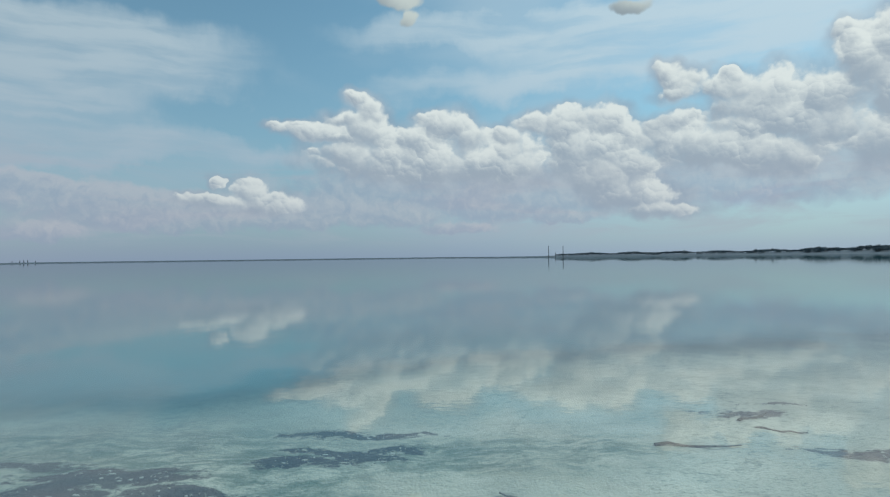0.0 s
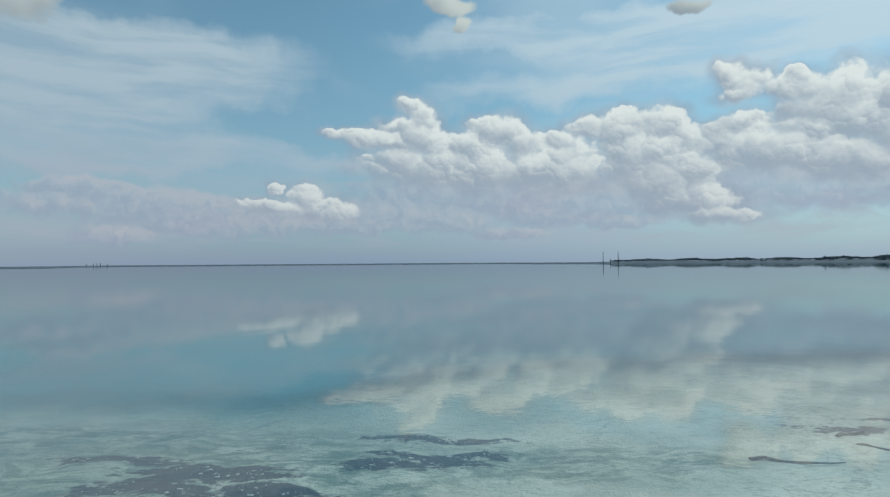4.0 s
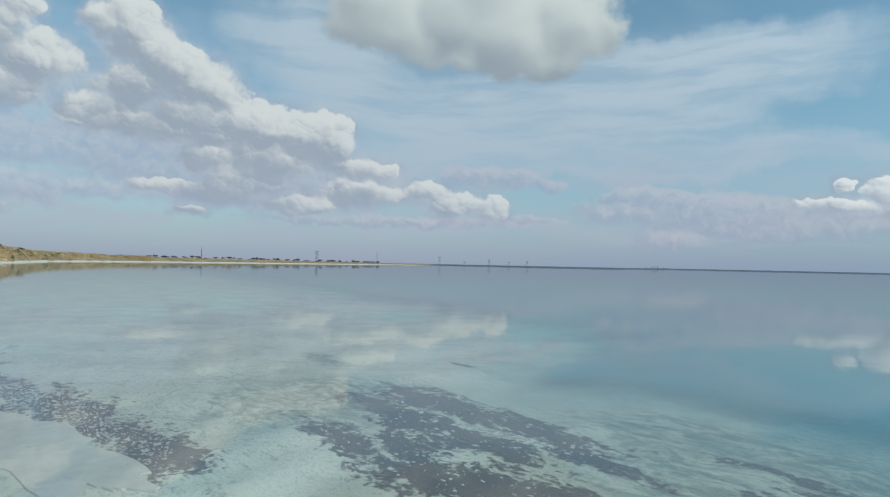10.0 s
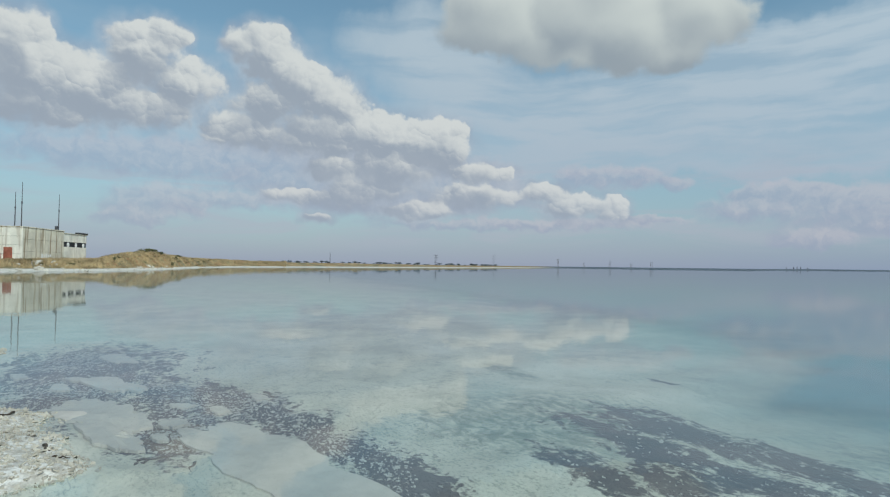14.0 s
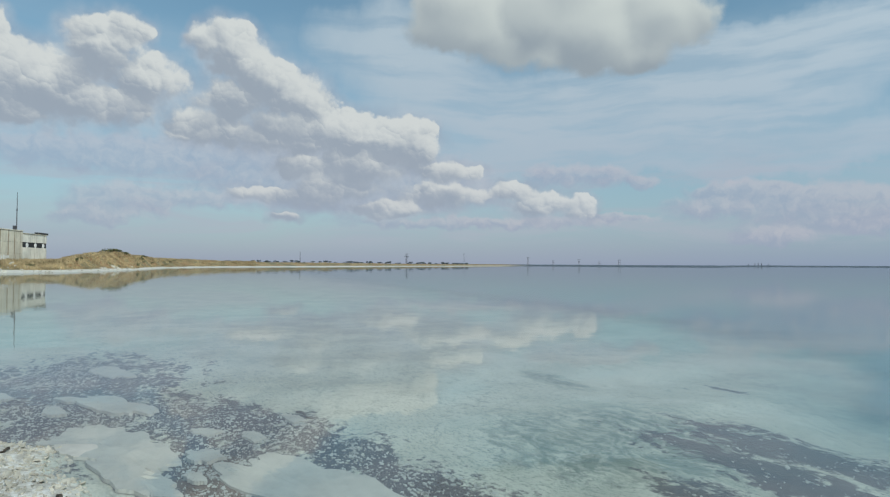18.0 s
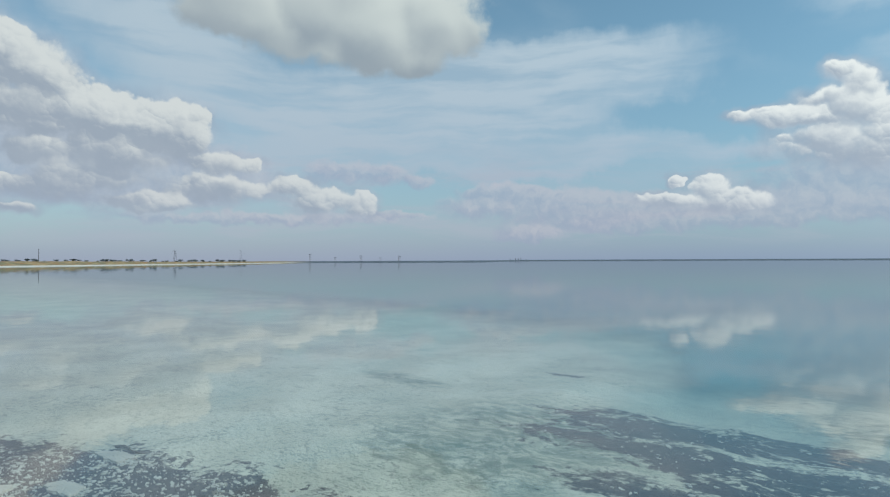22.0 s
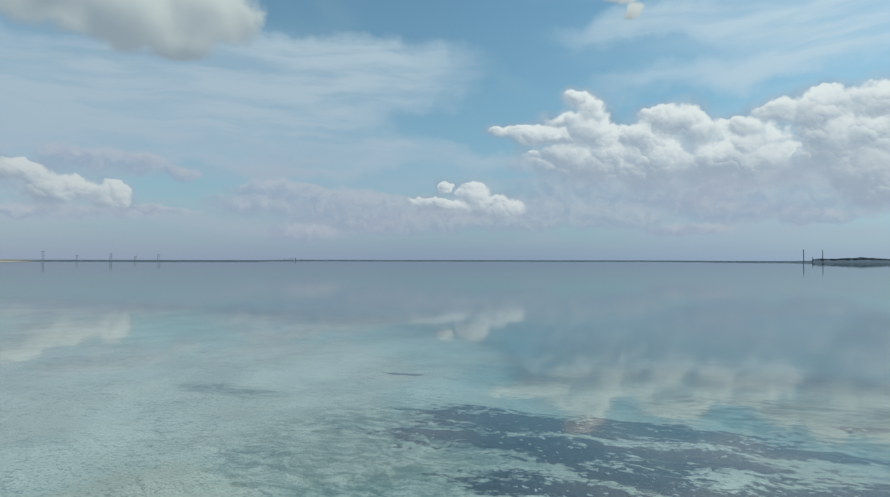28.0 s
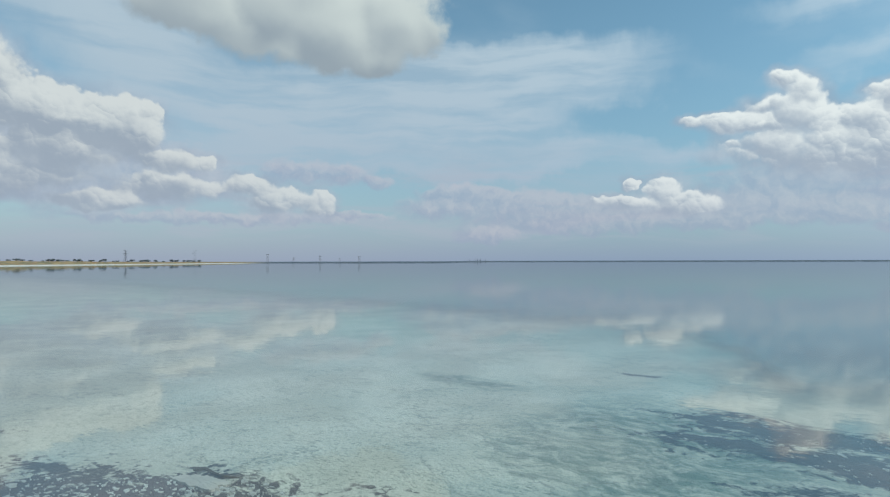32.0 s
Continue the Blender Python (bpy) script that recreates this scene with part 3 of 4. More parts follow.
bc = mixc(t, fmath(t, "MULTIPLY", attr(t, "hazed_scrub"), remap(t, hz.outputs[2], -0.03, 0.02)), bc, hazed_scrub)
bsdf(t, out, bc, 0.85, bump(t, fmath(t, "ADD", fmath(t, "MULTIPLY", dark, -0.6), fmath(t, "ADD", grain, noise_tex(t, p, 40.0, 3.0))), 0.5, 0.025), spec=0.2)

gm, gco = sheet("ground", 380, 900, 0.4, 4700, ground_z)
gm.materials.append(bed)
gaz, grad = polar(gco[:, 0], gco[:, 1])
# mask by bearing and distance: where the ground takes the painted haze colour
a = gm.attributes.new("hazed_scrub", "FLOAT", "POINT")
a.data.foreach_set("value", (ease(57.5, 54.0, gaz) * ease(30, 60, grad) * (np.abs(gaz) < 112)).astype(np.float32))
ground = tagged(new("ground", gm), "pale lime lakebed with dark algae mats and a white beach", "ground", kind="structure")

# ---- water ----
wm, t, out = material("lake_water")
p = place(t)
depth = attr(t, "depth")
rip = fmath(t, "ADD", noise_tex(t, vmath(t, "MULTIPLY", p, (1.0, 1.0, 0.0)), 1.3, 3.0, 0.5), fmath(t, "MULTIPLY", noise_tex(t, vmath(t, "MULTIPLY", p, (0.7, 1.4, 1.0)), 8.0, 2.0, 0.5), 0.2))
wn = bump(t, rip, 0.018, 0.12)
thick = remap(t, depth, 0.10, 0.62, 0.02, 0.90)
clear = t.nodes.new("ShaderNodeBsdfTransparent")
t.links.new(mixc(t, thick, (0.955, 0.99, 0.975), (0.58, 0.88, 0.92)), clear.inputs[0])
body = t.nodes.new("ShaderNodeBsdfDiffuse")
murk = remap(t, noise_tex(t, p, 0.25, 4.0, 0.6), 0.3, 0.7)
t.links.new(mixc(t, murk, (0.044, 0.192, 0.232), (0.070, 0.248, 0.274)), body.inputs[0])
under = t.nodes.new("ShaderNodeMixShader")
put(t, under.inputs[0], thick)
t.links.new(clear.outputs[0], under.inputs[1])
t.links.new(body.outputs[0], under.inputs[2])
gloss = t.nodes.new("ShaderNodeBsdfGlossy")
gloss.inputs["Roughness"].default_value = 0.012
t.links.new(wn, gloss.inputs["Normal"])
lw = t.nodes.new("ShaderNodeLayerWeight")
lw.inputs["Blend"].default_value = 0.5
t.links.new(wn, lw.inputs["Normal"])
shine = fmath(t, "MULTIPLY_ADD", fmath(t, "POWER", lw.outputs["Facing"], 3.3), 0.92, 0.022)
surf = t.nodes.new("ShaderNodeMixShader")
put(t, surf.inputs[0], shine)
t.links.new(under.outputs[0], surf.inputs[1])
t.links.new(gloss.outputs[0], surf.inputs[2])
t.links.new(surf.outputs[0], out.inputs[0])
lm, lco = sheet("water", 300, 720, 0.5, 4800, lambda x, y: np.zeros_like(x))
a = lm.attributes.new("depth", "FLOAT", "POINT")
a.data.foreach_set("value", np.clip(-ground_z(lco[:, 0], lco[:, 1], True), 0, 5).astype(np.float32))
lm.materials.append(wm)
water = tagged(new("water", lm), "calm milky turquoise lake water mirroring the clouds", "water", kind="structure")


# ---- mesh helpers ----
def part(name, bm, mat, parent, label=""):
    """Link a bmesh as one mesh object under a thing or a part."""
    me = bpy.data.meshes.new(name)
    bm.to_mesh(me)
    bm.free()
    if mat:
        me.materials.append(mat)
    ob = new(name, me)
    ob.parent = parent
    if label:
        tagged(ob, label)
    return ob


def thing(name, label, category, m, group=""):
    """An Empty at the base of a thing."""
    ob = tagged(new(name), label, category, group)
    ob.matrix_basis = m
    return ob


def box(bm, x0, y0, z0, x1, y1, z1, bevel=0.0):
    r = bmesh.ops.create_cube(bm, size=1)
    vs = r["verts"]
    for v in vs:
        v.co = Vector((x0 + (v.co.x + 0.5) * (x1 - x0), y0 + (v.co.y + 0.5) * (y1 - y0), z0 + (v.co.z + 0.5) * (z1 - z0)))
    if bevel:
        es = list({e for v in vs for e in v.link_edges})
        bmesh.ops.bevel(bm, geom=es, offset=bevel, segments=1, affect="EDGES")
    return bm


def boxed(*a, bevel=0.0):
    return box(bmesh.new(), *a, bevel=bevel)


def rod(bm, a, b, r0, r1=None, n=8):
    """A tapered round bar from a to b."""
    a, b = Vector(a), Vector(b)
    r1 = r0 if r1 is None else r1
    q = (b - a).to_track_quat("Z", "Y")
    rings = []
    for c, r in ((a, r0), (b, r1)):
        rings.append([bm.verts.new(c + q @ Vector((r * math.cos(6.2832 * k / n), r * math.sin(6.2832 * k / n), 0))) for k in range(n)])
    for k in range(n):
        bm.faces.new((rings[0][k], rings[0][(k + 1) % n], rings[1][(k + 1) % n], rings[1][k]))
    bm.faces.new(rings[0][::-1])
    bm.faces.new(rings[1])
    return bm


def at_az(az, r):
    """A place r metres from the middle of the walk, az degrees left of north."""
    return -3.0 - r * math.sin(radians(az)), -1.0 + r * math.cos(radians(az))


def gz(x, y):
    return float(ground_z(np.array([x], float), np.array([y], float))[0])


# ---- materials of things ----
def concrete_mat(name, color, streaks=0.5):
    m, t, out = material(name)
    tcn = t.nodes.new("ShaderNodeTexCoord").outputs["Object"]
    big = noise_tex(t, tcn, 0.5, 5.0, 0.6)
    run = noise_tex(t, vmath(t, "MULTIPLY", tcn, (2.2, 2.2, 0.12)), 1.0, 4.0, 0.6)
    rust = remap(t, run, 0.50, 0.66, 0.0, streaks)
    c = mixc(t, remap(t, big, 0.35, 0.65), tuple(v * 0.78 for v in color), color)
    c = mixc(t, rust, c, (0.28, 0.21, 0.13))
    g = noise_tex(t, tcn, 14.0, 5.0, 0.7)
    c = mixc(t, remap(t, g, 0.5, 0.75, 0.0, 0.3), c, tuple(v * 0.6 for v in color))
    bsdf(t, out, c, 0.9, bump(t, g, 0.4, 0.02), spec=0.2)
    return m


M_PANEL_PALE = concrete_mat("limewashed_panel", (0.82, 0.80, 0.70), 0.45)
M_PANEL_GREY = concrete_mat("weathered_panel", (0.68, 0.64, 0.52), 0.95)
M_CORE = concrete_mat("joint_concrete", (0.20, 0.19, 0.16), 0.3)
M_ROOF = plain("roof_tar", (0.05, 0.05, 0.05), 0.9, 8.0)
M_RUST = plain("red_rust", (0.27, 0.095, 0.06), 0.85, 5.0, 0.45)
M_STEEL = plain("dull_steel", (0.09, 0.09, 0.10), 0.6, 9.0, 0.3, metal=0.4)
M_DARK = plain("dark_opening", (0.015, 0.016, 0.018), 0.5, 3.0)
M_WHITE = plain("white_plastic", (0.75, 0.75, 0.72), 0.6, 5.0, 0.1)
M_ROCK = plain("salted_limestone", (0.50, 0.47, 0.40), 0.9, 3.0, 0.3, 0.6, 0.05)
M_BARK = plain("bark", (0.09, 0.07, 0.05), 0.9, 9.0, 0.35)
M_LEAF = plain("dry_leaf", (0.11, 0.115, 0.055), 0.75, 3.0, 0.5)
# far leaves: aerial haze painted in as a lighter, bluish base colour
M_LEAF_HAZED = plain("hazed_dark_leaf", (0.10, 0.125, 0.14), 0.8, 1.2, 0.45)
M_GRASS = plain("dry_grass", (0.36, 0.28, 0.155), 0.85, 2.5, 0.65)
M_WOOD = plain("grey_timber", (0.14, 0.12, 0.10), 0.85, 8.0, 0.35)
M_DRIFT = plain("bleached_stick", (0.30, 0.28, 0.25), 0.85, 10.0, 0.4)
M_TWIG = plain("dark_twig", (0.06, 0.05, 0.04), 0.85, 12.0, 0.4)
M_CRUST = plain("salt_crust", (0.47, 0.455, 0.41), 0.8, 7.0, 0.16, 0.6, 0.012)
M_FLAKE = plain("salt_flake", (0.42, 0.435, 0.41), 0.8, 14.0, 0.3, 0.4, 0.004)
M_GRAVEL = plain("shell_gravel", (0.42, 0.395, 0.33), 0.85, 20.0, 0.35, 0.5, 0.005)

# ---- the pump house on the bank ----
BX, BY, BZ = -117.3, -22.15, 1.2
house = thing("pump_house", "derelict two-storey concrete panel building on the lake bank", "building", pose(BX, BY, BZ, 0, 0, 163.7) @ Matrix.Scale(1.07, 4))
HH = 5.4
part("wall_core", boxed(0.12, 0.12, -0.6, 12.9, 16.0, HH - 0.1), M_CORE, house)
part("roof", boxed(-0.1, -0.1, HH - 0.1, 13.0, 16.1, HH + 0.06, bevel=0.03), M_PANEL_GREY, house, "flat concrete roof slab")
# panels of the face that looks north: three courses
for row, (z0, z1) in enumerate(((0.0, 1.7), (1.73, 3.5), (3.53, HH - 0.12))):
    for k in range(6):
        x0 = k * 2.15
        part("wall_panel", boxed(x0 + 0.02, 0.0 - 0.004 * ((k + row) % 3), z0, x0 + 2.13, 0.14, z1, bevel=0.02), M_PANEL_GREY, house)
# panels of the face that looks east: long low courses
for row in range(4):
    z0 = row * 1.32
    for k in range(3):
        y0 = 0.16 + k * 5.3
        part("wall_panel", boxed(-0.004 * ((k + row) % 2), y0 + 0.02, z0 + 0.015, 0.14, y0 + 5.28, z0 + 1.305, bevel=0.02), M_PANEL_PALE, house)
part("corner_post", boxed(-0.03, -0.03, 0.0, 0.16, 0.16, HH - 0.12, bevel=0.02), M_PANEL_PALE, house)
door = part("door", boxed(-0.08, 1.3, 0.15, -0.01, 2.5, 2.3, bevel=0.02), M_RUST, house, "rusted red steel door")
part("door_handle", boxed(-0.13, 1.45, 1.15, -0.08, 1.5, 1.3), M_STEEL, door)
part("landing", boxed(-1.1, 1.2, 0.0, -0.01, 3.5, 0.35, bevel=0.03), M_RUST, house, "rusty red steel landing")
for yy in (1.25, 2.35, 3.45):
    part("rail_post", rod(bmesh.new(), (-1.05, yy, 0.35), (-1.05, yy, 1.25), 0.035), M_RUST, house)
part("rail", rod(bmesh.new(), (-1.05, 1.25, 1.22), (-1.05, 3.45, 1.22), 0.03), M_RUST, house)
part("hatch", boxed(-0.05, 4.4, 0.35, -0.01, 5.3, 1.7, bevel=0.02), M_CORE, house, "boarded grey hatch")
for yy in (4.35, 5.35):
    part("hatch_post", rod(bmesh.new(), (-0.09, yy, 0.0), (-0.09, yy, 1.9), 0.05), M_STEEL, house)
part("lintel_pipe", rod(bmesh.new(), (-0.12, 5.0, 2.35), (-0.12, 7.4, 2.35), 0.05), M_STEEL, house)
# three goose-neck pipes high on the east face
for k in range(3):
    bm = bmesh.new()
    y0 = 4.0 + k * 0.95
    pts = [(-0.05, y0 + 0.55, 4.0), (-0.35, y0 + 0.5, 4.0), (-0.42, y0 + 0.35, 4.15), (-0.4, y0 + 0.1, 4.45), (-0.4, y0 - 0.15, 4.5), (-0.4, y0 - 0.3, 4.35)]
    for a, b in zip(pts, pts[1:]):
        rod(bm, a, b, 0.1)
    part("goose_neck_pipe", bm, M_STEEL, house, "dark curved vent pipe")
# faded writing that cannot be read, low on the north face
for k, (x0, w, h) in enumerate(((5.6, 0.5, 0.8), (6.3, 0.35, 0.7), (6.9, 0.5, 0.85), (7.6, 0.4, 0.7), (8.2, 0.45, 0.75))):
    part("paint_bar", boxed(x0, -0.016, 0.6, x0 + w, -0.010, 0.6 + h), M_WHITE, house, "worn white painted bar")
part("stain_door", boxed(3.6, -0.03, 0.0, 5.1, -0.012, 2.3, bevel=0.01), M_PANEL_GREY, house, "blocked-up doorway")
# annex with a strip of openings
part("annex_core", boxed(12.9, 0.2, -0.6, 21.6, 9.0, 5.0), M_CORE, house)
for x0, x1 in ((12.92, 15.8), (15.83, 18.7), (18.73, 21.6)):
    part("annex_panel", boxed(x0, 0.03, 0.0, x1, 0.2, 2.75, bevel=0.02), M_PANEL_PALE, house)
    part("annex_panel", boxed(x0, 0.03, 3.6, x1, 0.2, 5.0, bevel=0.02), M_PANEL_PALE, house)
    part("annex_opening", boxed(x0, 0.12, 2.76, x1, 0.19, 3.59), M_DARK, house, "dark glassless strip opening")
    disc = rod(bmesh.new(), (x0 + 1.7, 0.10, 3.12), (x0 + 1.7, 0.02, 3.12), 0.42, 0.36, 14)
    part("vent_cap", disc, M_WHITE, house, "round white vent cap")
part("annex_roof", boxed(12.9, -0.1, 5.0, 21.75, 9.1, 5.11, bevel=0.02), M_PANEL_GREY, house)
part("roof_edge", boxed(17.6, -0.14, 5.11, 21.8, 0.3, 5.4, bevel=0.04), M_ROOF, house, "tarred black roof edge")
# roof masts
for x, y, h in ((0.6, 6.6, 6.0), (0.4, 1.3, 5.2), (0.5, 0.45, 6.7), (12.2, 0.6, 6.2)):
    mast = part("roof_mast", rod(bmesh.new(), (x, y, HH), (x, y, HH + h * 0.55), 0.085, 0.065), M_STEEL, house, "slim dark steel mast")
    part("mast_tip", rod(bmesh.new(), (x, y, HH + h * 0.55), (x, y, HH + h), 0.055, 0.035), M_STEEL, mast)
    part("mast_collar", rod(bmesh.new(), (x, y, HH + h * 0.52), (x, y, HH + h * 0.57), 0.11), M_STEEL, mast)
for x in (10.9, 11.4):
    part("roof_box", boxed(x, 0.3, HH + 0.05, x + 0.3, 0.6, HH + 0.75, bevel=0.02), M_STEEL, house)


# ---- shrubs and trees ----
def leaf_crown(seed, n, w, h, leaf):
    """Many small leaf clumps gathered in uneven lobes."""
    r = random.Random(seed)
    lobes = [(r.uniform(-0.6, 0.6) * w, r.uniform(-0.6, 0.6) * w, r.uniform(0.35, 0.8) * h, r.uniform(0.25, 0.5)) for _ in range(7)]
    bm = bmesh.new()
    for _ in range(n):
        lx, ly, lz, s = r.choice(lobes)
        d = Vector((r.gauss(0, 1), r.gauss(0, 1), r.gauss(0, 1))).normalized() * r.uniform(0.55, 1.05) * s
        c = Vector((lx + d.x * w, ly + d.y * w, max(0.05 * h, lz + d.z * h * 0.6)))
        q = Euler((r.uniform(0, 6.3), r.uniform(0, 6.3), r.uniform(0, 6.3))).to_matrix()
        k = leaf * r.uniform(0.6, 1.3)
        vs = [bm.verts.new(c + q @ Vector(v)) for v in ((-k, 0, 0), (0, -0.5 * k, 0.1 * k), (k, 0, 0), (0, 0.5 * k, -0.1 * k))]
        bm.faces.new(vs)
    return bm


def shrub(seed, w, h, leafmat, n, leaf, name="shrub", label="", group=""):
    ob = thing(name, label, "shrub", Matrix(), group)
    bm = bmesh.new()
    r = random.Random(seed + 50)
    for k in range(5):
        a = r.uniform(0, 6.28)
        mid = (0.2 * w * math.cos(a), 0.2 * w * math.sin(a), 0.3 * h)
        rod(bm, (0, 0, -0.1), mid, 0.04 * h, 0.025 * h, 6)
        rod(bm, mid, (0.55 * w * math.cos(a), 0.55 * w * math.sin(a), 0.7 * h), 0.025 * h, 0.01 * h, 5)
    part("stems", bm, M_BARK, ob)
    part("crown", leaf_crown(seed, n, w, h, leaf), leafmat, ob)
    return ob


rnd = random.Random(11)
kinds = [shrub(k, 1.3, 1.5, M_LEAF, 420, 0.13, "shrub", "dusty olive shrub among dry grass on the bank", "shrubs on the bank") for k in range(3)]
spots = [(93.0, 143, 1.0), (91.7, 150, 1.75), (91.3, 152, 1.5), (90.6, 152, 1.2), (92.4, 146, 0.8), (94.3, 136, 0.9), (89.2, 172, 1.1), (88.6, 178, 0.9), (87.2, 205, 0.8), (94.8, 133, 0.6), (90.0, 160, 0.7)]
for _ in range(40):
    az = rnd.uniform(86.0, 103.5)
    spots.append((az, float(np.interp(az, LAND_AZ, LAND_R)) + rnd.uniform(4, 14), rnd.uniform(0.35, 0.75)))
for k, (az, r, s) in enumerate(spots):
    x, y = at_az(az, r)
    m = pose(x, y, gz(x, y) - 0.2 * s, 0, 0, rnd.uniform(0, 360)) @ Matrix.Diagonal((s * 0.75, s * 0.75, s * 0.5, 1))
    if k < 3:
        kinds[k].matrix_basis = m
    else:
        c = copy_thing(kinds[k % 3], pose(0, 0, 0))
        c.matrix_basis = m

# dark far shrubs along the low shore, with bluish haze in their leaf colour
fark = [shrub(20 + k, 2.4, 2.0, M_LEAF_HAZED, 170, 0.45, "far_shrub", "small dark shrub far along the low shore", "far shrubs") for k in range(3)]
count = 0
for az0, az1, num, back in ((60.0, 66.0, 12, 60), (66.0, 75.0, 18, 45), (75.5, 82.5, 18, 35)):
    for k in range(num):
        az = az0 + (az1 - az0) * (k + rnd.uniform(0, 0.9)) / num
        r = float(np.interp(az, LAND_AZ, LAND_R)) + back * rnd.uniform(0.8, 1.6)
        x, y = at_az(az, r)
        s = rnd.uniform(0.25, 0.62) * r / 330
        m = pose(x, y, gz(x, y), 0, 0, rnd.uniform(0, 360)) @ Matrix.Diagonal((s * rnd.uniform(0.8, 1.7), s * rnd.uniform(0.8, 1.7), s, 1))
        c = fark[count % 3] if count < 3 else copy_thing(fark[count % 3], pose(0, 0, 0))
        c.matrix_basis = m
        count += 1

# the wooded low shore to the east: trees joined, too many to count
bm = leaf_crown(31, 130, 1.6, 1.0, 0.22)
crown_me = bpy.data.meshes.new("tree_line")
co, fa = [], []
base_v = np.array([v.co[:] for v in bm.verts])
bm.verts.index_update()
base_f = np.array([[v.index for v in f.verts] for f in bm.faces])
bm.free()
rs = np.random.RandomState(5)
off = 0
for k in range(460):
    az = -11.0 - 36.0 * (k + rs.uniform(0, 1)) / 460
    r = float(np.interp(az, LAND_AZ, LAND_R)) + rs.uniform(30, 75)
    x, y = at_az(az, r)
    s = rs.uniform(1.5, 2.9) * (1.0 + 0.25 * math.sin(az * 1.7)) * np.interp(az, [-40, -25, -11], [1.3, 1.0, 1.1])
    a = rs.uniform(0, 6.28)
    rot = np.array([[math.cos(a), -math.sin(a), 0], [math.sin(a), math.cos(a), 0], [0, 0, 1]]) * s
    co.append(base_v @ rot.T + (x, y, gz(x, y) - 0.1))
    fa.append(base_f + off)
    off += len(base_v)
crown_me.from_pydata(np.concatenate(co).tolist(), [], np.concatenate(fa).tolist())
# the distant haze on these crowns is only their bluish leaf colour
crown_me.materials.append(M_LEAF_HAZED)
tagged(new("tree_line", crown_me), "low dark brushy wood along the far bank, blue haze in its colour", "trees", kind="stuff")

# ---- dry grass on the banks ----
co, fa = [], []
rs = np.random.RandomState(8)
n = 0
N_TUFT = 7500
t_az = rs.uniform(80, 104.5, N_TUFT)
t_r = np.interp(t_az, LAND_AZ, LAND_R) + 2.5 + (np.interp(t_az, LAND_AZ, LAND_W) + 10) * rs.uniform(0, 1, N_TUFT) ** 1.2
t_x, t_y = -3.0 - t_r * np.sin(np.radians(t_az)), -1.0 + t_r * np.cos(np.radians(t_az))
t_z = ground_z(t_x, t_y)
t_h = rs.uniform(0.2, 0.55, N_TUFT)
for x, y, z, h in zip(t_x, t_y, t_z, t_h):
    for b in range(4):
        a = rs.uniform(0, 6.28)
        dx, dy = math.cos(a) * 0.10, math.sin(a) * 0.10
        lx, ly = rs.uniform(-0.25, 0.25, 2)
        co += [(x - dx + lx * 0.4, y - dy + ly * 0.4, z - 0.05), (x + dx + lx * 0.4, y + dy + ly * 0.4, z - 0.05), (x + lx, y + ly, z + h * rs.uniform(0.6, 1.1))]
        fa.append((n, n + 1, n + 2))
        n += 3
gme = bpy.data.meshes.new("dry_grass")
gme.from_pydata(co, [], fa)
gme.materials.append(M_GRASS)
tagged(new("dry_grass", gme), "ochre dry grass tufts on the bank", "grass", kind="stuff")


# ---- rocks at the waterline ----
def rock_mesh(seed):
    bm = bmesh.new()
    bmesh.ops.create_icosphere(bm, subdivisions=2, radius=1.0)
    r = random.Random(seed)
    o = Vector((r.uniform(-9, 9), r.uniform(-9, 9), r.uniform(-9, 9)))
    for v in bm.verts:
        d = v.co.normalized()
        k = 1 + 0.45 * noise.noise(d * 1.3 + o) + 0.2 * noise.noise(d * 3.1 + o)
        v.co = Vector((d.x * k, d.y * k * 0.8, d.z * k * 0.6))
    me = bpy.data.meshes.new("rock")
    bm.to_mesh(me)
    bm.free()
    me.materials.append(M_ROCK)
    return me


rocks = [rock_mesh(k) for k in range(5)]
for k in range(96):
    if k < 22:
        az, back, s = rnd.gauss(99.2, 0.55), rnd.uniform(0.5, 6.0), rnd.uniform(0.2, 0.45)
    elif k < 34:
        az, back, s = rnd.gauss(91.8, 0.5), rnd.uniform(0.5, 5.0), rnd.uniform(0.2, 0.5)
    else:
        az, back, s = rnd.uniform(87.5, 104.0), rnd.uniform(-0.6, 1.6), rnd.uniform(0.1, 0.3)
    r = float(np.interp(az, LAND_AZ, LAND_R)) + back
    x, y = at_az(az, r)
    ob = tagged(new("rock", rocks[k % 5]), "salt-whitened limestone rock at the waterline", "rock", "rocks at the waterline")
    ob.matrix_basis = pose(x, y, gz(x, y) + 0.15 * s, rnd.uniform(-20, 20), rnd.uniform(-20, 20), rnd.uniform(0, 360)) @ Matrix.Scale(s, 4)


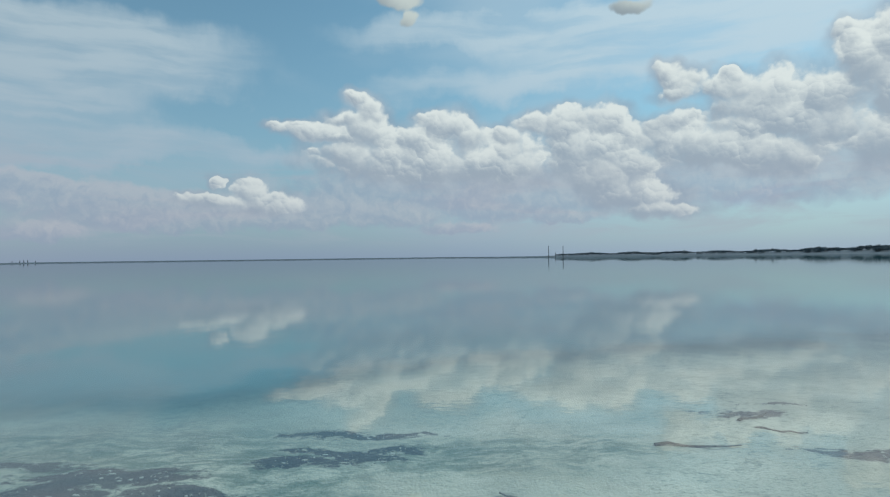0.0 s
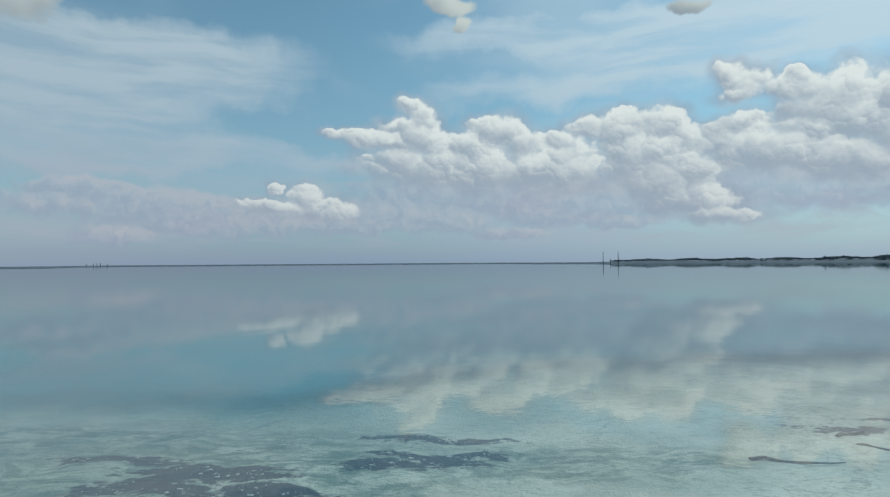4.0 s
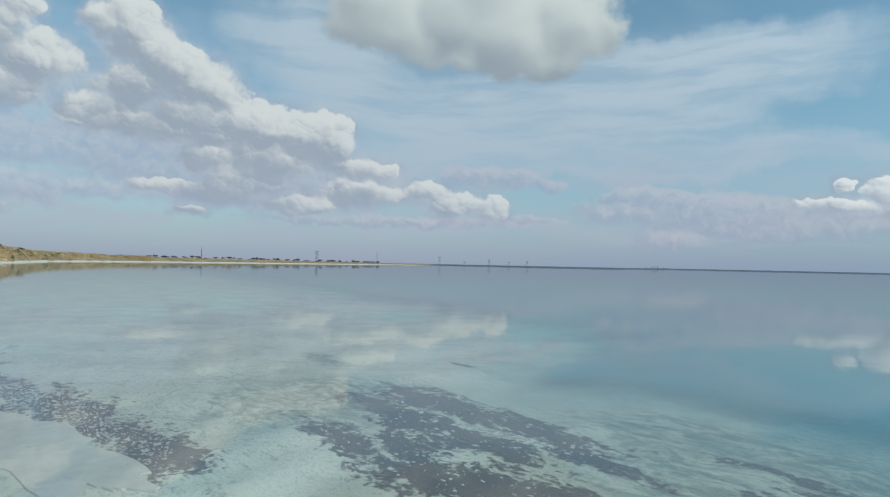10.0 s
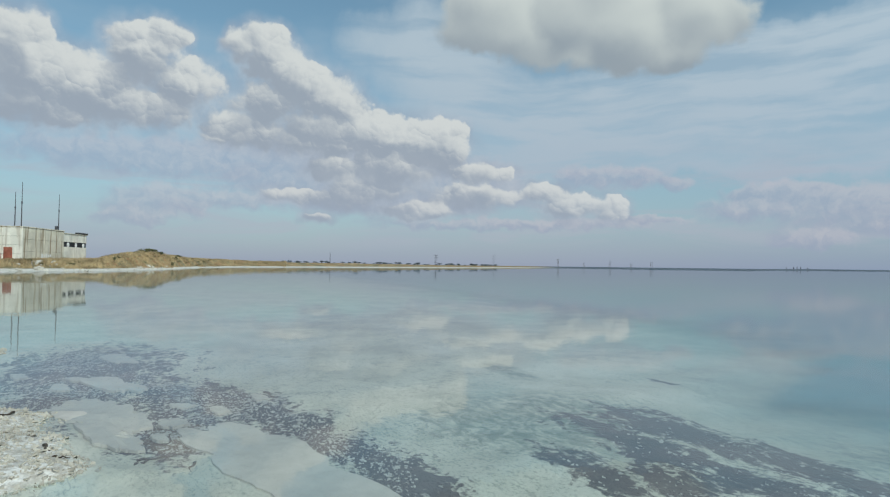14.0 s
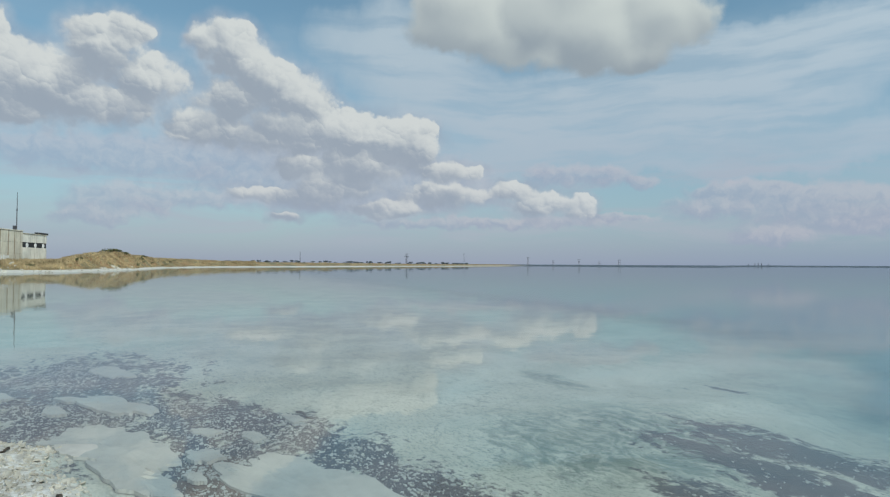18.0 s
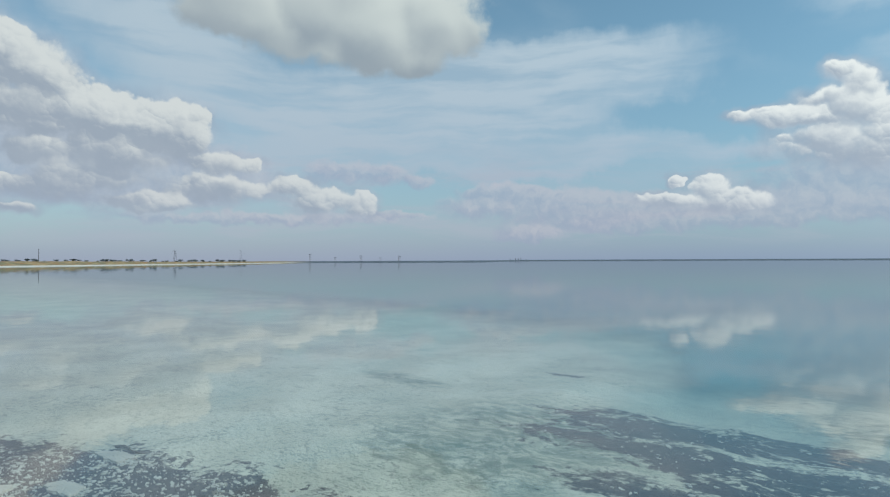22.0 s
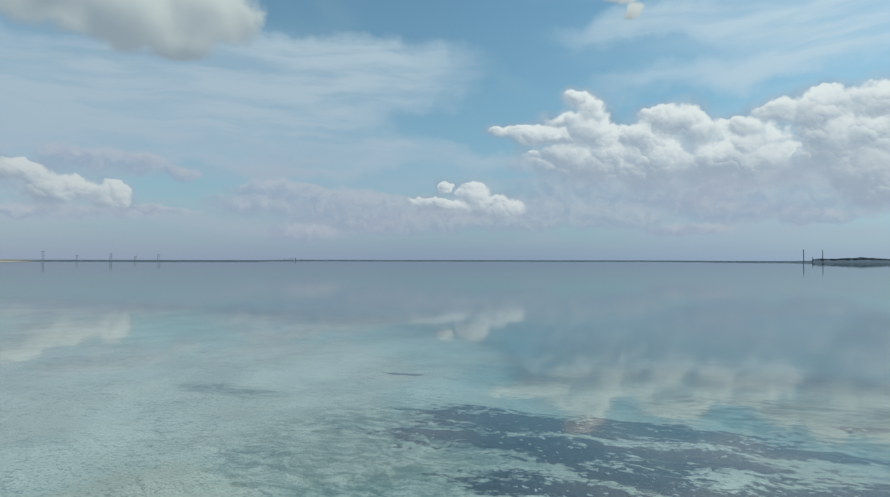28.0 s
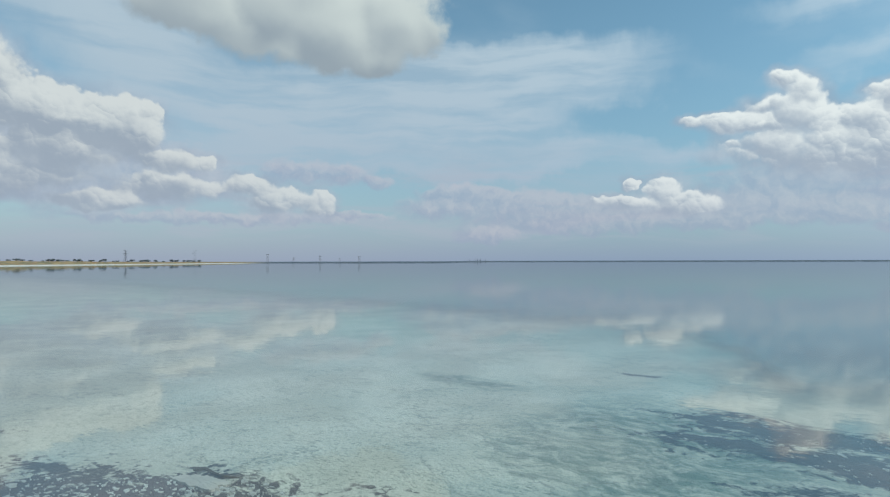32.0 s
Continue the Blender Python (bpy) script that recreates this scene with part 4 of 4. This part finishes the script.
# ---- power line and masts ----
def h_pylon(x, y, h, spread, group="power line"):
    ob = thing("power_pole", "twin-post timber power pole standing by the water", "pole", pose(x, y, min(gz(x, y), 0.3), 0, 0, 0), group)
    for sx in (-1, 1):
        part("post", rod(bmesh.new(), (sx * spread, 0, -0.8), (sx * spread * 0.9, 0, h), 0.17, 0.11), M_WOOD, ob)
    part("crossarm", boxed(-spread * 1.7, -0.09, h - 0.7, spread * 1.7, 0.09, h - 0.5, bevel=0.02), M_WOOD, ob)
    bm = bmesh.new()
    rod(bm, (-spread, 0, h * 0.45), (spread, 0, h * 0.8), 0.06)
    rod(bm, (spread, 0, h * 0.45), (-spread, 0, h * 0.8), 0.06)
    part("brace", bm, M_WOOD, ob)
    for sx in (-1.5, 0, 1.5):
        part("insulator", rod(bmesh.new(), (sx * spread, 0, h - 1.1), (sx * spread, 0, h - 0.7), 0.07, 0.1), M_STEEL, ob)
    return ob


for az, r, top in ((54.55, 705, 0.66), (49.85, 720, 0.50), (46.25, 690, 0.46), (52.2, 900, 0.36), (48.0, 900, 0.30)):
    x, y = at_az(az, r)
    h_pylon(x, y, 1.6 + r * math.tan(radians(top)), 1.4)


def lattice_pylon(x, y, h, k=0.5):
    ob = thing("lattice_pylon", "grey steel lattice power pylon on the far shore", "pylon", pose(x, y, gz(x, y), 0, 0, 25), "power line")
    w = h * 0.11
    for sx in (-1, 1):
        for sy in (-1, 1):
            part("leg", rod(bmesh.new(), (sx * w, sy * w, -0.3), (sx * w * 0.25, sy * w * 0.25, h), 0.16 * k, 0.09 * k, 5), M_STEEL, ob)
    bm = bmesh.new()
    for step in range(6):
        a, b = step / 6, (step + 1) / 6
        wa, wb = w * (1 - 0.75 * a), w * (1 - 0.75 * b)
        for s in (-1, 1):
            rod(bm, (-wa, s * wa, a * h), (wb, s * wb, b * h), 0.05 * k, 0.05 * k, 4)
            rod(bm, (wa, s * wa, a * h), (-wb, s * wb, b * h), 0.05 * k, 0.05 * k, 4)
    part("bracing", bm, M_STEEL, ob)
    for zf, ln in ((0.97, 0.26), (0.72, 0.34)):
        bm = bmesh.new()
        rod(bm, (-ln * h, 0, zf * h), (ln * h, 0, zf * h), 0.13 * k, 0.13 * k, 5)
        rod(bm, (-ln * h, 0, zf * h), (0, 0, (zf + 0.07) * h), 0.06 * k, 0.06 * k, 4)
        rod(bm, (ln * h, 0, zf * h), (0, 0, (zf + 0.07) * h), 0.06 * k, 0.06 * k, 4)
        part("crossarm", bm, M_STEEL, ob)
    return ob


for az, r, top in ((66.1, 620, 0.92), (60.6, 1150, 0.98)):
    x, y = at_az(az, r)
    lattice_pylon(x, y, 0.6 + r * math.tan(radians(top)), 0.7 if r < 800 else 0.35)


def single_mast(x, y, h, label, k=1.0):
    ob = thing("mast", label, "mast", pose(x, y, gz(x, y), 0, 0, 0), "masts")
    part("pole", rod(bmesh.new(), (0, 0, -0.6), (0, 0, h), 0.13 * k, 0.09 * k), M_STEEL, ob)
    part("cap", rod(bmesh.new(), (0, 0, h), (0, 0, h + 0.15 * k), 0.11 * k, 0.04 * k), M_STEEL, ob)
    return ob


for az, r, top, lab in ((-10.12, 760, 0.92, "tall thin dark mast at the end of the wood"), (-11.45, 765, 0.88, "thin grey mast beside the wood"), (-10.75, 760, 0.28, "short dark post beside the wood"), (76.05, 330, 1.03, "slim dark mast on the low shore")):
    x, y = at_az(az, r)
    single_mast(x, y, 1.6 - gz(x, y) + r * math.tan(radians(top)), lab, 3.6 if r > 700 else 1.2)
for az, top in ((35.6, 0.13), (35.1, 0.17), (34.85, 0.2), (34.6, 0.2), (34.1, 0.12)):
    x, y = at_az(az, 1950)
    ob = thing("chimney", "pale chimney of a far works on the horizon", "chimney", pose(x, y, gz(x, y), 0, 0, 0), "far works")
    part("shaft", rod(bmesh.new(), (0, 0, 0), (0, 0, 1950 * math.tan(radians(top))), 1.1, 0.7), M_STEEL, ob)


# ---- salt crust plates near the beach ----
def crust(cx, cy, rx, ry, turn, seed, lift=0.0):
    """A thin uneven plate of salt crust with a ragged rim."""
    bm = bmesh.new()
    n = 90
    o = Vector((seed * 3.7, seed * 1.9, 0))
    rings = []
    for f, dz in ((1.01, -0.03), (1.0, 0.0), (0.75, 0.004), (0.45, 0.005), (0.2, 0.006)):
        ring = []
        for k in range(n):
            a = 6.2832 * k / n
            d = Vector((math.cos(a), math.sin(a), 0))
            box_k = (abs(d.x) ** 3 + abs(d.y) ** 3) ** (-1 / 3)
            w = box_k + (0.40 * noise.noise(d * 1.6 + o) + 0.26 * noise.noise(d * 4.0 + o) + 0.07 * noise.noise(d * 11.0 + o) + 0.03 * noise.noise(d * 27.0 + o)) * min(1.0, f * 1.1)
            ring.append(bm.verts.new((d.x * rx * w * f, d.y * ry * w * f, dz + 0.004 * noise.noise(Vector((d.x * 9 * f, d.y * 9 * f, seed))))))
        rings.append(ring)
    for a, b in zip(rings, rings[1:]):
        for k in range(n):
            bm.faces.new((a[k], a[(k + 1) % n], b[(k + 1) % n], b[k]))
    bm.faces.new(rings[-1])
    base = gz(cx, cy)
    ca, sa = math.cos(radians(turn)), math.sin(radians(turn))
    bm.verts.ensure_lookup_table()
    px = np.array([v.co.x for v in bm.verts])
    py = np.array([v.co.y for v in bm.verts])
    lie = np.minimum(ground_z(cx + px * ca - py * sa, cy + px * sa + py * ca), -0.03) - min(base, -0.03)
    for v, dz in zip(bm.verts, lie):
        v.co.z += float(dz)
    z = min(base, -0.03) + 0.016 + lift
    me = bpy.data.meshes.new("salt_crust_plate")
    bm.to_mesh(me)
    bm.free()
    me.materials.append(M_CRUST)
    ob = tagged(new("salt_crust_plate", me), "pale ragged salt crust plate lying in the shallows", "salt crust", "crust plates")
    ob.matrix_basis = pose(cx, cy, z, 0, 0, turn)
    return ob


for k, c in enumerate(((-7.5, -0.02, 1.6, 0.42, 17), (-9.85, -1.6, 0.85, 0.4, 22), (-8.85, -1.42, 0.5, 0.2, 25), (-9.32, -0.85, 0.2, 0.13, 20), (-10.15, -0.75, 0.2, 0.1, 30), (-9.75, -0.35, 0.16, 0.08, 10), (-11.6, -1.55, 0.55, 0.25, 30), (-12.2, -2.1, 0.28, 0.1, 25), (-11.6, -2.2, 0.25, 0.1, 15), (-14.3, -1.7, 0.55, 0.2, 20), (-8.75, -0.98, 0.13, 0.06, 15), (-12.9, -2.9, 0.3, 0.1, 20), (-10.2, 0.15, 0.22, 0.08, 10))):
    crust(*c, seed=k + 1, lift=0.022 if k in (1, 2, 3, 6, 7, 8, 10, 11) else 0.0)

# ---- broken salt flakes on the dark mud, and shell gravel on the beach ----
def scatter(name, places, sizes, zs, mat, label, cat, seed, thick=0.006, tilt=0.12):
    rs = np.random.RandomState(seed)
    co, fa = [], []
    n = 0
    for (x, y), s, z in zip(places, sizes, zs):
        m = rs.randint(5, 8)
        a0 = rs.uniform(0, 6.28)
        an = a0 + np.sort(rs.uniform(0, 6.28, m))
        st = rs.uniform(0.5, 1.0)
        tx, ty = rs.uniform(-tilt, tilt, 2)
        px, py = s * np.cos(an), s * st * np.sin(an)
        top = z + thick + px * tx + py * ty
        co += list(zip(x + px, y + py, top)) + list(zip(x + px * 1.05, y + py * 1.05, top - thick * 1.6))
        fa.append(tuple(range(n, n + m)))
        fa += [(n + (k + 1) % m, n + k, n + m + k, n + m + (k + 1) % m) for k in range(m)]
        n += 2 * m
    me = bpy.data.meshes.new(name)
    me.from_pydata(co, [], fa)
    me.materials.append(mat)
    return tagged(new(name, me), label, cat, kind="stuff")


rs = np.random.RandomState(21)
pl, si, zz = [], [], []
for cx, cy, rx, ry in MUD_MID + MUD_LEFT + MUD_RIGHT:
    for _ in range(int((560 if cx < -7.4 else 50) * min(rx * ry * 3.14, 3.0) + 12)):
        a, q = rs.uniform(0, 6.28), math.sqrt(rs.uniform(0, 1.3))
        x, y = cx + rx * q * math.cos(a), cy + ry * q * math.sin(a)
        pl.append((x, y))
        si.append(0.006 + 0.024 * rs.uniform(0, 1) ** 3)
pa = np.array(pl)
zz = ground_z(pa[:, 0], pa[:, 1])
scatter("salt_flakes", pl, si, zz, M_FLAKE, "broken pale salt flakes strewn over dark mud", "salt flakes", 3)

pl, si = [], []
while len(pl) < 9000:
    x, y = rs.uniform(-17, -6.4), rs.uniform(-5.5, -1.0)
    if -0.03 < np.interp(x, SHORE_X, SHORE_Y) - y < 1.9:
        pl.append((x, y))
        si.append(0.008 + 0.03 * rs.uniform(0, 1) ** 2)
pa = np.array(pl)
zz = ground_z(pa[:, 0], pa[:, 1])
keep = zz > -0.03
scatter("shell_gravel", pa[keep], np.array(si)[keep], zz[keep], M_GRAVEL, "bleached shell and salt gravel on the beach", "gravel", 4, 0.008, 0.7)


# ---- sticks and bits of debris in the shallows ----
def stick(x, y, ln, turn, r, mat, label, bend=0.15, name="stick"):
    rr = random.Random(int(x * 100) + 7)
    bm = bmesh.new()
    pts = [Vector((ln * (k / 6 - 0.5), bend * ln * math.sin(k * 1.1 + rr.uniform(0, 1)) * 0.5, 0.01 * math.sin(k * 2.0))) for k in range(7)]
    for k, (a, b) in enumerate(zip(pts, pts[1:])):
        rod(bm, a, b, r * (1 - 0.1 * k), r * (1 - 0.1 * (k + 1)), 7)
    me = bpy.data.meshes.new(name)
    bm.to_mesh(me)
    bm.free()
    me.materials.append(mat)
    ob = tagged(new(name, me), label, "stick", "sticks in the shallows")
    ob.matrix_basis = pose(x, y, gz(x, y) + r * 0.8, 0, 0, turn)
    return ob


stick(0.48, 4.05, 0.5, 110, 0.018, M_DRIFT, "bleached bent stick on the pale lakebed")
stick(2.2, 5.25, 0.75, -3, 0.016, M_TWIG, "dark wet twig on the pale lakebed")
stick(3.15, 6.15, 0.5, 35, 0.02, M_TWIG, "dark wet twig on the pale lakebed")
stick(3.2, 5.75, 0.45, -20, 0.014, M_TWIG, "dark wet twig on the pale lakebed")
stick(-8.15, -1.0, 0.3, 100, 0.012, M_TWIG, "dark forked twig stranded on the crust")
stick(-8.05, -1.1, 0.22, 150, 0.016, M_TWIG, "dark forked twig stranded on the crust")
stick(-7.75, -0.72, 0.22, -12, 0.012, M_TWIG, "dark wet twig on the salt crust")
stick(-9.3, -1.35, 0.16, 30, 0.02, M_TWIG, "short dark twig on the salt crust")
stick(-10.2, 0.3, 0.5, 15, 0.014, M_TWIG, "dark wet twig in the shallows")
stick(-8.3, -1.85, 0.2, 20, 0.014, M_TWIG, "dark dry twig on the shell gravel")
stick(-8.0, -1.7, 0.14, 70, 0.010, M_TWIG, "dark dry twig on the shell gravel")
stick(-9.6, -2.4, 0.22, -30, 0.013, M_TWIG, "dark dry twig on the shell gravel")
stick(-10.3, -3.0, 0.25, 40, 0.015, M_DRIFT, "bleached stick on the shell gravel")
